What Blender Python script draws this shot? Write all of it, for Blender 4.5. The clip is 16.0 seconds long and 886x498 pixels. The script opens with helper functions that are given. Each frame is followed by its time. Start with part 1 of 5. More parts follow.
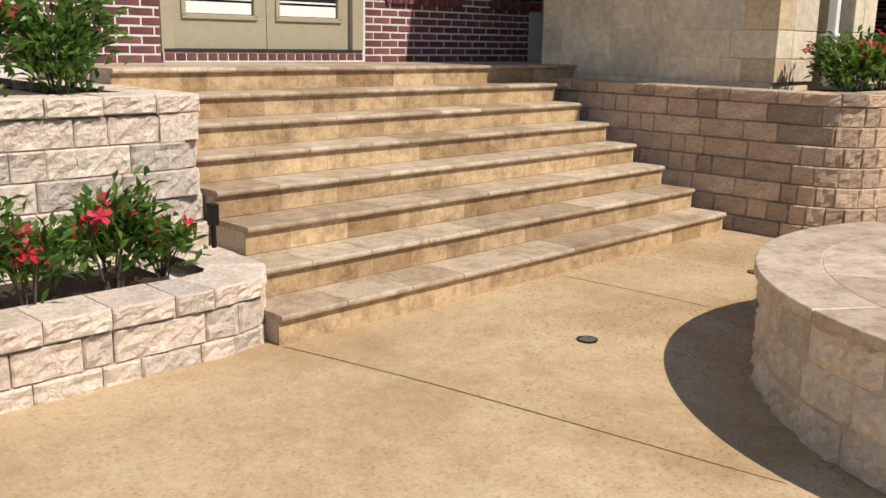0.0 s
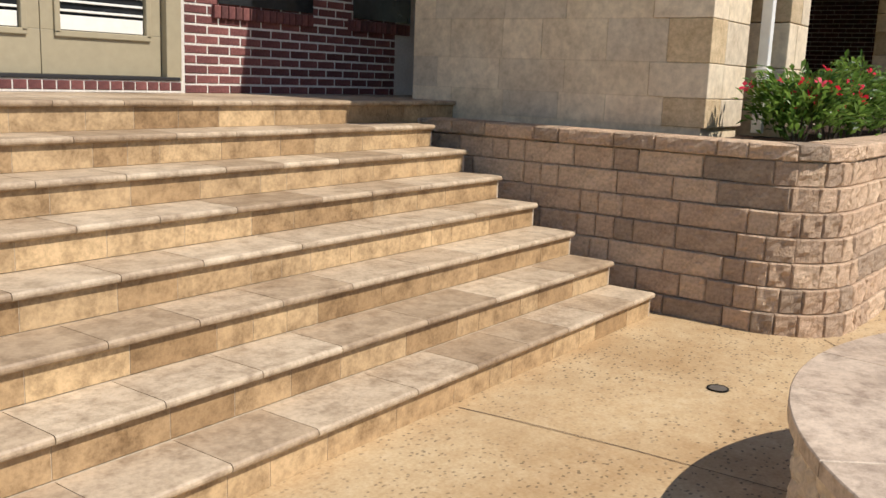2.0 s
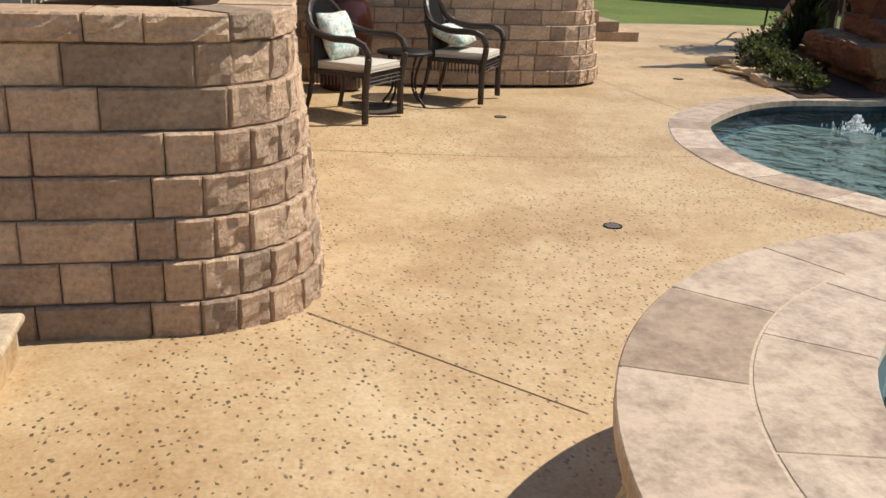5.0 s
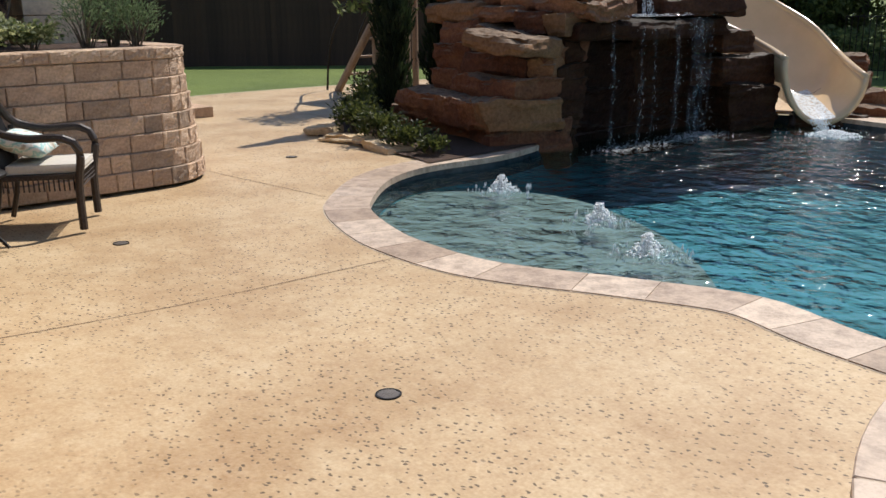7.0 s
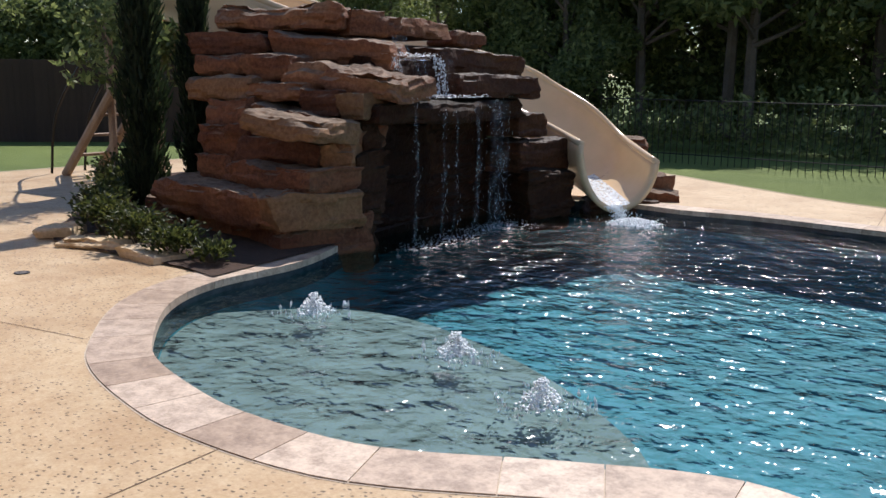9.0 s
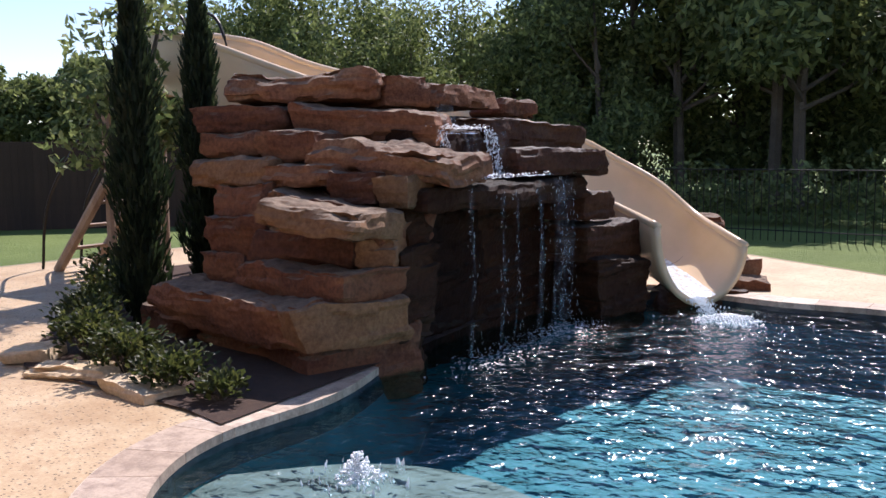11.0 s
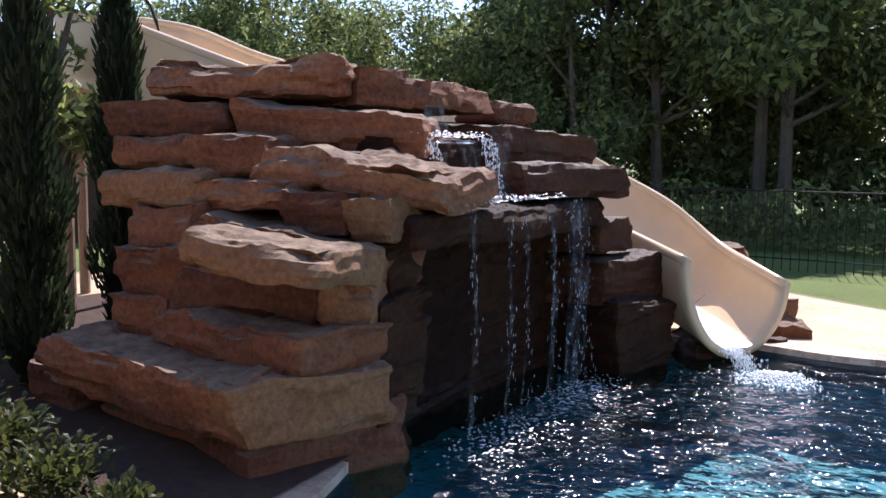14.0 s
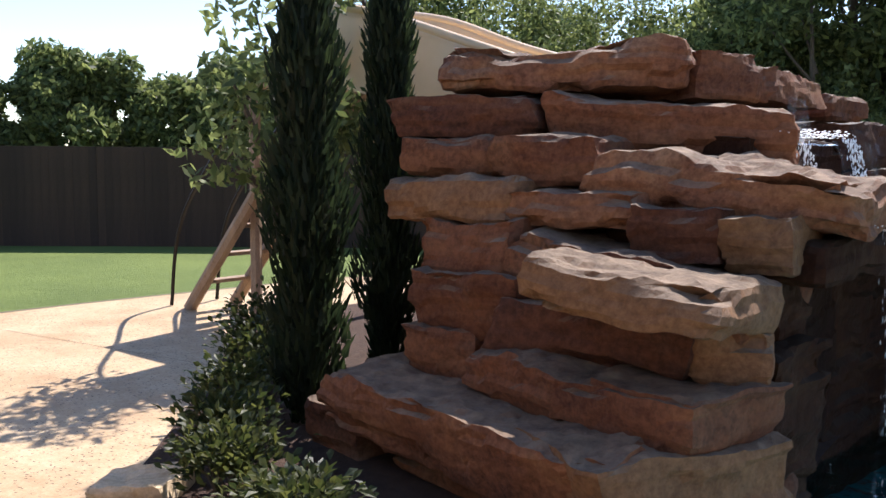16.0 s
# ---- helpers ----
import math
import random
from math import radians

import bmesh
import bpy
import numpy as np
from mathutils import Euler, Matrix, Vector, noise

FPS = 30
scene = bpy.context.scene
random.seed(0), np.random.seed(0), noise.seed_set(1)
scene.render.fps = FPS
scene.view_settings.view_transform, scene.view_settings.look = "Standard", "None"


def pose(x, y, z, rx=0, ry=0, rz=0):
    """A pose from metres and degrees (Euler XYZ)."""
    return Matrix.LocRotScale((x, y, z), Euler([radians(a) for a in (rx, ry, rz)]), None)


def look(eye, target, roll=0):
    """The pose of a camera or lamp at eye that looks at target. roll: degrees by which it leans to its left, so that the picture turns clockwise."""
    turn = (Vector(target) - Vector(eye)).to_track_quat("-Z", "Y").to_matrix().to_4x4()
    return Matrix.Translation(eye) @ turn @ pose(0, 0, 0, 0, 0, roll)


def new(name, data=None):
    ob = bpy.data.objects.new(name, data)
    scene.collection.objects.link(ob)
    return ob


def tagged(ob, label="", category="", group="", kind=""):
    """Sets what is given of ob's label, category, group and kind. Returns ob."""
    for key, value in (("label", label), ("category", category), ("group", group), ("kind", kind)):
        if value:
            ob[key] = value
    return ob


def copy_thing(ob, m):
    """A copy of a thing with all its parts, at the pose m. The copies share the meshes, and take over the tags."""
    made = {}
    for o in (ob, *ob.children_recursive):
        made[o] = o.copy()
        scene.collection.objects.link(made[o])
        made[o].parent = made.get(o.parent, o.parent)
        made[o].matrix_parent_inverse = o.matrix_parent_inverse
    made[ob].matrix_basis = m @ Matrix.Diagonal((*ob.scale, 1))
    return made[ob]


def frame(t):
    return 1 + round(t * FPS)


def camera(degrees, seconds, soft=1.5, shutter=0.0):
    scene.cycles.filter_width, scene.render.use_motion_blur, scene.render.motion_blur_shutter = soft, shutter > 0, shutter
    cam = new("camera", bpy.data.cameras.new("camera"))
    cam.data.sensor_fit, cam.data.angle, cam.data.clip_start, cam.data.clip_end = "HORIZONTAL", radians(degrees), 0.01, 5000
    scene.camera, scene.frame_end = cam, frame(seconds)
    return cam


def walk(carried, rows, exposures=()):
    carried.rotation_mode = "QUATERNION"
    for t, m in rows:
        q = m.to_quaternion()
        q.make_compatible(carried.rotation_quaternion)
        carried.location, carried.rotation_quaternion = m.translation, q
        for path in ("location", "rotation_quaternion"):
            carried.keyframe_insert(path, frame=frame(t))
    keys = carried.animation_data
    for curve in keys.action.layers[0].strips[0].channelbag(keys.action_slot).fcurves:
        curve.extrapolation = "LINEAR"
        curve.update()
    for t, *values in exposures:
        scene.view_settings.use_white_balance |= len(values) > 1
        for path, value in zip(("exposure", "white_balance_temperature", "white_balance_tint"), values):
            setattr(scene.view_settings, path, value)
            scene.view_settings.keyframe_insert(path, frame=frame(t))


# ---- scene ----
import functools

cam = camera(51.5, 16.0)
METRES, EYE, TILT, LEAN, TURN = 13.761, 1.5, 0.0, 0.0, -45.0
ROWS = [
    (0.0, 0.0, 0.0, 0.0, 0.23, -12.78, -1.03),
    (0.5, -0.0003, 0.0348, 0.0004, -0.43, -12.42, -1.16),
    (1.0, 0.0048, 0.0726, 0.001, 0.02, -12.09, -1.82),
    (1.5, 0.0044, 0.1076, 0.0006, -2.21, -11.22, -2.32),
    (2.0, 0.0033, 0.1423, -0.0009, -8.74, -10.7, -2.21),
    (2.5, 0.0052, 0.1795, -0.0009, -16.13, -10.11, -2.5),
    (3.0, 0.0057, 0.2149, -0.0005, -25.16, -9.5, -2.32),
    (3.5, 0.0144, 0.2468, -0.0012, -34.23, -10.13, -2.7),
    (4.0, 0.0262, 0.2775, -0.0002, -42.21, -12.16, -3.31),
    (4.5, 0.0356, 0.3088, -0.0019, -48.92, -16.44, -2.13),
    (5.0, 0.0499, 0.338, -0.0036, -56.01, -18.98, -1.98),
    (7.5, 0.1601, 0.4638, -0.0004, -91.48, -13.34, 0.12),
    (8.0, 0.1922, 0.4744, 0.0008, -96.22, -11.95, -1.64),
    (8.5, 0.2271, 0.4847, 0.0007, -100.21, -11.23, -1.9),
    (9.0, 0.2616, 0.4871, 0.0014, -102.55, -10.77, -0.72),
    (9.5, 0.2955, 0.4851, 0.0044, -102.87, -9.48, -0.42),
    (10.0, 0.3276, 0.4883, 0.0045, -102.79, -7.7, 0.15),
    (12.5, 0.4903, 0.4798, 0.0042, -101.62, -5.83, 0.69),
    (13.0, 0.5144, 0.4819, 0.0047, -104.23, -5.33, 1.06),
    (13.5, 0.5269, 0.4801, 0.0053, -105.95, -5.37, 0.72),
    (14.0, 0.5319, 0.477, 0.0052, -104.91, -5.77, -0.44),
    (14.5, 0.5442, 0.4832, 0.0043, -101.94, -6.08, -0.89),
    (15.0, 0.5657, 0.5004, 0.0062, -99.88, -6.26, -0.19),
    (15.5, 0.5935, 0.5138, 0.0046, -97.4, -6.09, -0.15),
    (16.0, 0.6254, 0.5289, 0.0055, -94.19, -5.66, -0.46),
]
walk(cam, [(t, pose(0, 0, EYE, TILT, LEAN, TURN) @ pose(METRES * x, METRES * y, METRES * z, 90 + pitch, roll, yaw)) for t, x, y, z, yaw, pitch, roll in ROWS],
     exposures=[(0.0, 0.1, 6400, 11), (2.0, 0.14, 6400, 11), (3.2, 0.32, 6300, 11), (4.5, 0.27, 6600, 10), (5.0, 0.18, 6600, 10), (8.0, 0.17, 6000, 14), (9.0, 0.26, 5950, 16), (10.0, 0.55, 5900, 20), (12.5, 0.68, 5800, 25), (13.5, 0.88, 5800, 25), (16.0, 0.98, 5950, 18)])

# ---- sky and sun ----
SUN_WAY = Vector((0.2, -0.98, 0.0)).normalized()
SUN_UP = radians(52)
world = bpy.data.worlds.new("sky")
scene.world = world
world.use_nodes = True
wn = world.node_tree
sky = wn.nodes.new("ShaderNodeTexSky")
sky.sky_type = "NISHITA"
sky.sun_disc = False
sky.sun_elevation = SUN_UP
sky.dust_density = 0.2
sky.sun_rotation = math.atan2(SUN_WAY.x, SUN_WAY.y)
wn.links.new(sky.outputs[0], wn.nodes["Background"].inputs[0])
wn.nodes["Background"].inputs[1].default_value = 0.115
sun = new("sun", bpy.data.lights.new("sun", "SUN"))
sun.data.energy = 5.0
sun.data.angle = radians(0.53)
sun.data.color = (1.0, 0.93, 0.82)
toward = Vector((SUN_WAY.x * math.cos(SUN_UP), SUN_WAY.y * math.cos(SUN_UP), math.sin(SUN_UP)))
sun.matrix_world = look(toward * 60, (0, 0, 0))


# ---- materials ----
class Nodes:
    def __init__(self, name, rough=0.7, metal=0.0, spec=0.4):
        self.mat = bpy.data.materials.new(name)
        self.mat.use_nodes = True
        self.tree = self.mat.node_tree
        self.bsdf = self.tree.nodes["Principled BSDF"]
        self.bsdf.inputs["Roughness"].default_value = rough
        self.bsdf.inputs["Metallic"].default_value = metal
        self.bsdf.inputs["Specular IOR Level"].default_value = spec
        self.coord = self.add("ShaderNodeTexCoord")
        self.where = self.coord.outputs["Object"]

    def add(self, kind):
        return self.tree.nodes.new(kind)

    def link(self, a, b):
        self.tree.links.new(a, b)

    def world_space(self):
        g = self.add("ShaderNodeNewGeometry")
        self.where = g.outputs["Position"]

    def noise(self, scale, detail=5, rough=0.6, stretch=None):
        n = self.add("ShaderNodeTexNoise")
        n.inputs["Scale"].default_value, n.inputs["Detail"].default_value, n.inputs["Roughness"].default_value = scale, detail, rough
        src = self.where
        if stretch:
            m = self.add("ShaderNodeMapping")
            m.inputs["Scale"].default_value = stretch
            self.link(src, m.inputs[0])
            src = m.outputs[0]
        self.link(src, n.inputs["Vector"])
        return n.outputs["Fac"]

    def ramp(self, fac, stops):
        r = self.add("ShaderNodeValToRGB")
        while len(r.color_ramp.elements) < len(stops):
            r.color_ramp.elements.new(0.5)
        for e, (p, c) in zip(r.color_ramp.elements, stops):
            e.position, e.color = p, (*c, 1) if len(c) == 3 else c
        self.link(fac, r.inputs[0])
        return r.outputs[0]

    def mix(self, fac, a, b, how="MIX"):
        m = self.add("ShaderNodeMix")
        m.data_type, m.blend_type = "RGBA", how
        for value, socket in ((fac, m.inputs[0]), (a, m.inputs[6]), (b, m.inputs[7])):
            if hasattr(value, "is_linked"):
                self.link(value, socket)
            else:
                socket.default_value = value if isinstance(value, float) else (*value, 1)
        return m.outputs[2]

    def each(self, island=False):
        if island:
            return self.add("ShaderNodeNewGeometry").outputs["Random Per Island"]
        return self.add("ShaderNodeObjectInfo").outputs["Random"]

    def colour(self, c):
        if hasattr(c, "is_linked"):
            self.link(c, self.bsdf.inputs["Base Color"])
        else:
            self.bsdf.inputs["Base Color"].default_value = (*c, 1)
        return self

    def bump(self, fac, strength=0.4, depth=0.01):
        b = self.add("ShaderNodeBump")
        b.inputs["Strength"].default_value, b.inputs["Distance"].default_value = strength, depth
        self.link(fac, b.inputs["Height"])
        self.link(b.outputs[0], self.bsdf.inputs["Normal"])
        return b


def grain(name, dark, light, big=1.5, small=25, rough=0.8, bump=0.4, depth=0.01, vary=0.0, tint=None, island=False, here=False, stretch=None):
    """A surface in two tones with coarse blotches and fine grain; vary: how far each piece differs."""
    n = Nodes(name, rough)
    if here:
        n.world_space()
    a = n.noise(big, 4, 0.55, stretch)
    b = n.noise(small, 6, 0.7, stretch)
    c = n.ramp(a, [(0.3, dark), (0.7, light)])
    c = n.mix(0.45, c, n.ramp(b, [(0.3, tuple(v * 0.55 for v in dark)), (0.65, tuple(min(1, v * 1.12) for v in light))]))
    if vary:
        r = n.each(island)
        lo, hi = 1 - vary, 1 + vary * 0.5
        c = n.mix(1.0, c, n.ramp(r, [(0.0, (lo, lo, lo)), (0.5, tint or (1, 1, 1)), (1.0, (hi, hi * 0.98, hi * 0.94))]), "MULTIPLY")
    n.colour(c)
    n.bump(b, bump, depth)
    return n.mat


def plain(name, c, rough=0.5, metal=0.0, wear=0.12, scale=14):
    n = Nodes(name, rough, metal)
    f = n.noise(scale, 5)
    n.colour(n.ramp(f, [(0.3, tuple(v * (1 - wear) for v in c)), (0.7, tuple(min(1, v * (1 + wear)) for v in c))]))
    n.bump(n.noise(90, 3), 0.15, 0.002)
    return n.mat


def concrete():
    n = Nodes("stained_concrete", 0.62)
    n.world_space()
    big, mid, fine = n.noise(0.55, 4), n.noise(2.6, 5, 0.65), n.noise(60, 4)
    c = n.ramp(big, [(0.32, (0.39, 0.25, 0.125)), (0.5, (0.465, 0.325, 0.18)), (0.68, (0.54, 0.405, 0.24))])
    c = n.mix(0.66, c, n.ramp(mid, [(0.3, (0.3, 0.155, 0.055)), (0.45, (0.44, 0.285, 0.135)), (0.56, (0.49, 0.35, 0.19)), (0.7, (0.61, 0.48, 0.3))]))
    c = n.mix(0.35, c, n.ramp(n.noise(11, 5, 0.7), [(0.34, (0.3, 0.17, 0.07)), (0.52, (0.48, 0.34, 0.18)), (0.7, (0.62, 0.5, 0.33))]))
    c = n.mix(0.4, c, n.ramp(fine, [(0.3, (0.3, 0.2, 0.1)), (0.7, (0.55, 0.43, 0.28))]))
    c = n.mix(0.75, c, n.ramp(n.noise(0.9, 5, 0.6), [(0.36, (0.8, 0.72, 0.62)), (0.5, (1.0, 0.99, 0.97)), (0.66, (1.12, 1.14, 1.15))]), "MULTIPLY")
    pits = n.add("ShaderNodeTexVoronoi")
    pits.inputs["Scale"].default_value = 1.0
    warp = n.add("ShaderNodeVectorMath")
    warp.operation = "MULTIPLY_ADD"
    wob = n.add("ShaderNodeTexNoise")
    wob.inputs["Scale"].default_value = 28
    n.link(n.where, wob.inputs["Vector"])
    size = n.add("ShaderNodeMapping")
    size.inputs["Scale"].default_value = (27, 38, 30)
    size.inputs["Rotation"].default_value = (0, 0, 0.6)
    n.link(n.where, size.inputs[0])
    n.link(wob.outputs["Color"], warp.inputs[0])
    warp.inputs[1].default_value = (0.9, 0.9, 0.9)
    n.link(size.outputs[0], warp.inputs[2])
    n.link(warp.outputs[0], pits.inputs["Vector"])
    patch = n.ramp(n.noise(0.8, 3), [(0.34, (0.15, 0.15, 0.15)), (0.5, (1, 1, 1))])
    pit = n.ramp(pits.outputs["Distance"], [(0.2, (1, 1, 1)), (0.29, (0, 0, 0))])
    some = n.ramp(n.add("ShaderNodeSeparateColor").outputs[0], [(0, (0, 0, 0)), (1, (1, 1, 1))])
    sep = some.node.inputs[0].links[0].from_node
    n.link(pits.outputs["Color"], sep.inputs[0])
    some.node.color_ramp.elements[0].position, some.node.color_ramp.elements[1].position = 0.18, 0.24
    dots = n.mix(1.0, n.mix(1.0, pit, some, "MULTIPLY"), patch, "MULTIPLY")
    spread = n.add("ShaderNodeSeparateXYZ")
    n.link(n.where, spread.inputs[0])
    worn = n.add("ShaderNodeMapRange")
    worn.inputs["From Min"].default_value, worn.inputs["From Max"].default_value = 2.5, 5.5
    worn.inputs["To Min"].default_value, worn.inputs["To Max"].default_value = 0.3, 1.0
    n.link(spread.outputs[0], worn.inputs["Value"])
    dots = n.mix(1.0, dots, worn.outputs[0], "MULTIPLY")
    n.colour(n.mix(dots, c, (0.12, 0.08, 0.042)))
    h = n.mix(0.6, n.noise(130, 3), n.mix(dots, (0.6, 0.6, 0.6), (0, 0, 0)))
    n.bump(h, 0.35, 0.006)
    return n.mat


def water(name, body, rough, wave, depth, choppy, source=None):
    n = Nodes(name, rough)
    n.world_space()
    fres = n.add("ShaderNodeFresnel")
    fres.inputs[0].default_value = 1.33
    gloss = n.add("ShaderNodeBsdfGlossy")
    gloss.inputs["Roughness"].default_value = rough
    see = n.add("ShaderNodeBsdfTransparent")
    see.inputs[0].default_value = (*body, 1)
    bump = n.add("ShaderNodeBump")
    bump.inputs["Strength"].default_value, bump.inputs["Distance"].default_value = choppy, depth
    height = n.mix(0.2, n.noise(wave, 2, 0.45), n.noise(wave * 2.7, 2, 0.5))
    if source:
        away = n.add("ShaderNodeVectorMath")
        away.operation = "DISTANCE"
        away.inputs[1].default_value = source
        n.link(n.where, away.inputs[0])
        near = n.add("ShaderNodeMapRange")
        near.inputs["From Min"].default_value, near.inputs["From Max"].default_value = 0.8, 4.2
        near.inputs["To Min"].default_value, near.inputs["To Max"].default_value = 1.6, 0.62
        n.link(away.outputs["Value"], near.inputs["Value"])
        height = n.mix(1.0, height, near.outputs[0], "MULTIPLY")
    n.link(height, bump.inputs["Height"])
    n.link(bump.outputs[0], fres.inputs["Normal"])
    n.link(bump.outputs[0], gloss.inputs["Normal"])
    m = n.add("ShaderNodeMixShader")
    n.link(fres.outputs[0], m.inputs[0])
    n.link(see.outputs[0], m.inputs[1])
    n.link(gloss.outputs[0], m.inputs[2])
    n.link(m.outputs[0], n.tree.nodes["Material Output"].inputs[0])
    return n.mat


def travertine(name, dark, light, mottle=0.5):
    n = Nodes(name, 0.48)
    n.world_space()
    a, b, fine = n.noise(2.2, 5, 0.6), n.noise(9, 6, 0.7), n.noise(45, 5, 0.7)
    c = n.ramp(a, [(0.3, dark), (0.7, light)])
    c = n.mix(mottle, c, n.ramp(b, [(0.35, tuple(v * 0.6 for v in dark)), (0.58, light)]))
    c = n.mix(0.2, c, n.ramp(fine, [(0.36, tuple(v * 0.5 for v in dark)), (0.58, tuple(min(1, v * 1.15) for v in light))]))
    r = n.each()
    c = n.mix(0.85, c, n.ramp(r, [(0, (0.62, 0.55, 0.48)), (0.4, (0.9, 0.86, 0.82)), (0.75, (1.0, 1.0, 1.0)), (1, (1.2, 1.2, 1.18))]), "MULTIPLY")
    n.colour(c)
    n.bump(fine, 0.3, 0.004)
    return n.mat


def leafy(name, dark, light, rough=0.55):
    n = Nodes(name, rough)
    c = n.ramp(n.each(True), [(0, dark), (0.6, tuple((a + b) / 2 for a, b in zip(dark, light))), (1, light)])
    n.colour(c)
    trans = n.add("ShaderNodeBsdfTranslucent")
    n.link(c, trans.inputs[0])
    m = n.add("ShaderNodeMixShader")
    m.inputs[0].default_value = 0.52
    n.link(n.bsdf.outputs[0], m.inputs[1])
    n.link(trans.outputs[0], m.inputs[2])
    n.link(m.outputs[0], n.tree.nodes["Material Output"].inputs[0])
    return n.mat


def red_rock(name="red_sandstone", tone_scale=1.0, rough=0.85, buff=0.0, spec=0.3):
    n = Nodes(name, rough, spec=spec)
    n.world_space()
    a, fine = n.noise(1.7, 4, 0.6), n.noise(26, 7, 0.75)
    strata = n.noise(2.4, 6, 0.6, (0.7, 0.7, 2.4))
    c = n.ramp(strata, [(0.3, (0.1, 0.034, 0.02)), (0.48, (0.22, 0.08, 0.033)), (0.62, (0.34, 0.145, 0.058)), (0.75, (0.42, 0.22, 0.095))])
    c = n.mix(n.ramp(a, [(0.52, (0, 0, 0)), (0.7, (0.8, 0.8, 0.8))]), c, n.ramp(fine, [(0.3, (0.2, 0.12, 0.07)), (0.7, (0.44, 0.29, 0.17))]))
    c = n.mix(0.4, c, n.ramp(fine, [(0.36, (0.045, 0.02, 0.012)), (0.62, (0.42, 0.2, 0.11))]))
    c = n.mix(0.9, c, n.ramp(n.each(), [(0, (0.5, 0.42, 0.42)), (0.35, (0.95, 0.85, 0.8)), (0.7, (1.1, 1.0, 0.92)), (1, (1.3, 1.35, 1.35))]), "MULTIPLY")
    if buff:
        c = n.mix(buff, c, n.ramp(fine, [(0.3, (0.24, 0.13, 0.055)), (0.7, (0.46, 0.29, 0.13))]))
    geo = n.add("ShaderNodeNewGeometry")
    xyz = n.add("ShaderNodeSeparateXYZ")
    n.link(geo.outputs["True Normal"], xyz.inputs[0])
    # Upward faces turn tan: weathered crust with the sunlit tone in its colour.
    sunlit_crust = n.ramp(xyz.outputs[2], [(0.5, (0, 0, 0)), (0.85, (0.8, 0.8, 0.8))])
    c = n.mix(sunlit_crust, c, n.ramp(n.noise(7, 6, 0.7), [(0.32, (0.09, 0.07, 0.05)), (0.5, (0.27, 0.2, 0.135)), (0.7, (0.46, 0.34, 0.22))]))
    n.colour(n.mix(1.0, c, (tone_scale, tone_scale, tone_scale), "MULTIPLY"))
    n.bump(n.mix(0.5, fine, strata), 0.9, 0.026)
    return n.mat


CONCRETE = concrete()
TRAVERTINE = travertine("travertine_riser", (0.25, 0.148, 0.066), (0.6, 0.43, 0.245), 0.6)
TREAD = travertine("travertine_tread", (0.3, 0.205, 0.125), (0.58, 0.47, 0.34), 0.6)
COPING = travertine("coping_stone", (0.34, 0.24, 0.168), (0.61, 0.485, 0.365), 0.65)
BLOCK = grain("split_face_block", (0.4, 0.275, 0.185), (0.7, 0.53, 0.38), 6, 38, 0.9, 0.95, 0.026, 0.36, (1.0, 0.93, 0.88))
CREAM_BLOCK = grain("cream_split_face_block", (0.58, 0.46, 0.365), (0.88, 0.76, 0.64), 7, 38, 0.9, 0.95, 0.026, 0.22, (1.0, 0.95, 0.91))
MORTAR = grain("mortar", (0.56, 0.52, 0.47), (0.76, 0.72, 0.66), 5, 60)
EARTH = grain("bark_mulch", (0.03, 0.018, 0.012), (0.09, 0.05, 0.03), 12, 60, 0.95, 1.0, 0.02)
BRICK = grain("red_brick", (0.08, 0.028, 0.03), (0.22, 0.085, 0.078), 9, 60, 0.85, 0.5, 0.006, 0.4, (0.9, 0.85, 0.85))
LIMESTONE = grain("cream_limestone", (0.6, 0.475, 0.34), (0.78, 0.67, 0.515), 3, 14, 0.85, 0.3, 0.006, 0.14, (1.0, 0.97, 0.9))
SPA_STONE = grain("chopped_limestone", (0.56, 0.44, 0.31), (0.8, 0.69, 0.54), 5, 24, 0.85, 0.8, 0.02, 0.2, (1.0, 0.95, 0.88))
OCHRE = grain("ochre_limestone", (0.47, 0.33, 0.18), (0.68, 0.53, 0.34), 6, 30, 0.85, 0.7, 0.012, 0.12)
ROCK = red_rock(tone_scale=0.62)
PALE_ROCK = red_rock("pale_sandstone", 0.72)
BUFF_ROCK = red_rock("buff_sandstone", 0.74, buff=0.45)
# Same sandstone at less than half the tone of the main slabs.
DARK_ROCK = red_rock("dark_sandstone", 0.26, 0.55, spec=0.15)
# Wet rock, darkened further so its colour carries the shade of the recess.
WET_SHADED_ROCK = red_rock("wet_shaded_sandstone", 0.13, 0.6, spec=0.1)
DOOR = plain("taupe_door_paint", (0.36, 0.31, 0.21), 0.4, wear=0.06)
WHITE = plain("white_paint", (0.78, 0.76, 0.71), 0.45, wear=0.05)
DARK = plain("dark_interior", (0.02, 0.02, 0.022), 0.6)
GLASS = plain("window_glass", (0.02, 0.022, 0.025), 0.06, wear=0.3)
SLIDE = plain("cream_gelcoat", (0.64, 0.47, 0.28), 0.22, wear=0.07, scale=2)
GRASS = grain("mown_grass", (0.07, 0.108, 0.016), (0.165, 0.215, 0.04), 0.5, 40, 0.9, 1.0, 0.03, here=True)
FENCE = grain("dark_stained_fence", (0.028, 0.016, 0.01), (0.06, 0.034, 0.02), 2, 30, 0.8, 0.4, 0.01, 0.3, stretch=(6, 6, 0.6))
WICKER = plain("dark_wicker", (0.035, 0.024, 0.018), 0.45, wear=0.4, scale=60)
LEAF = leafy("tree_leaf", (0.055, 0.085, 0.028), (0.31, 0.35, 0.115))
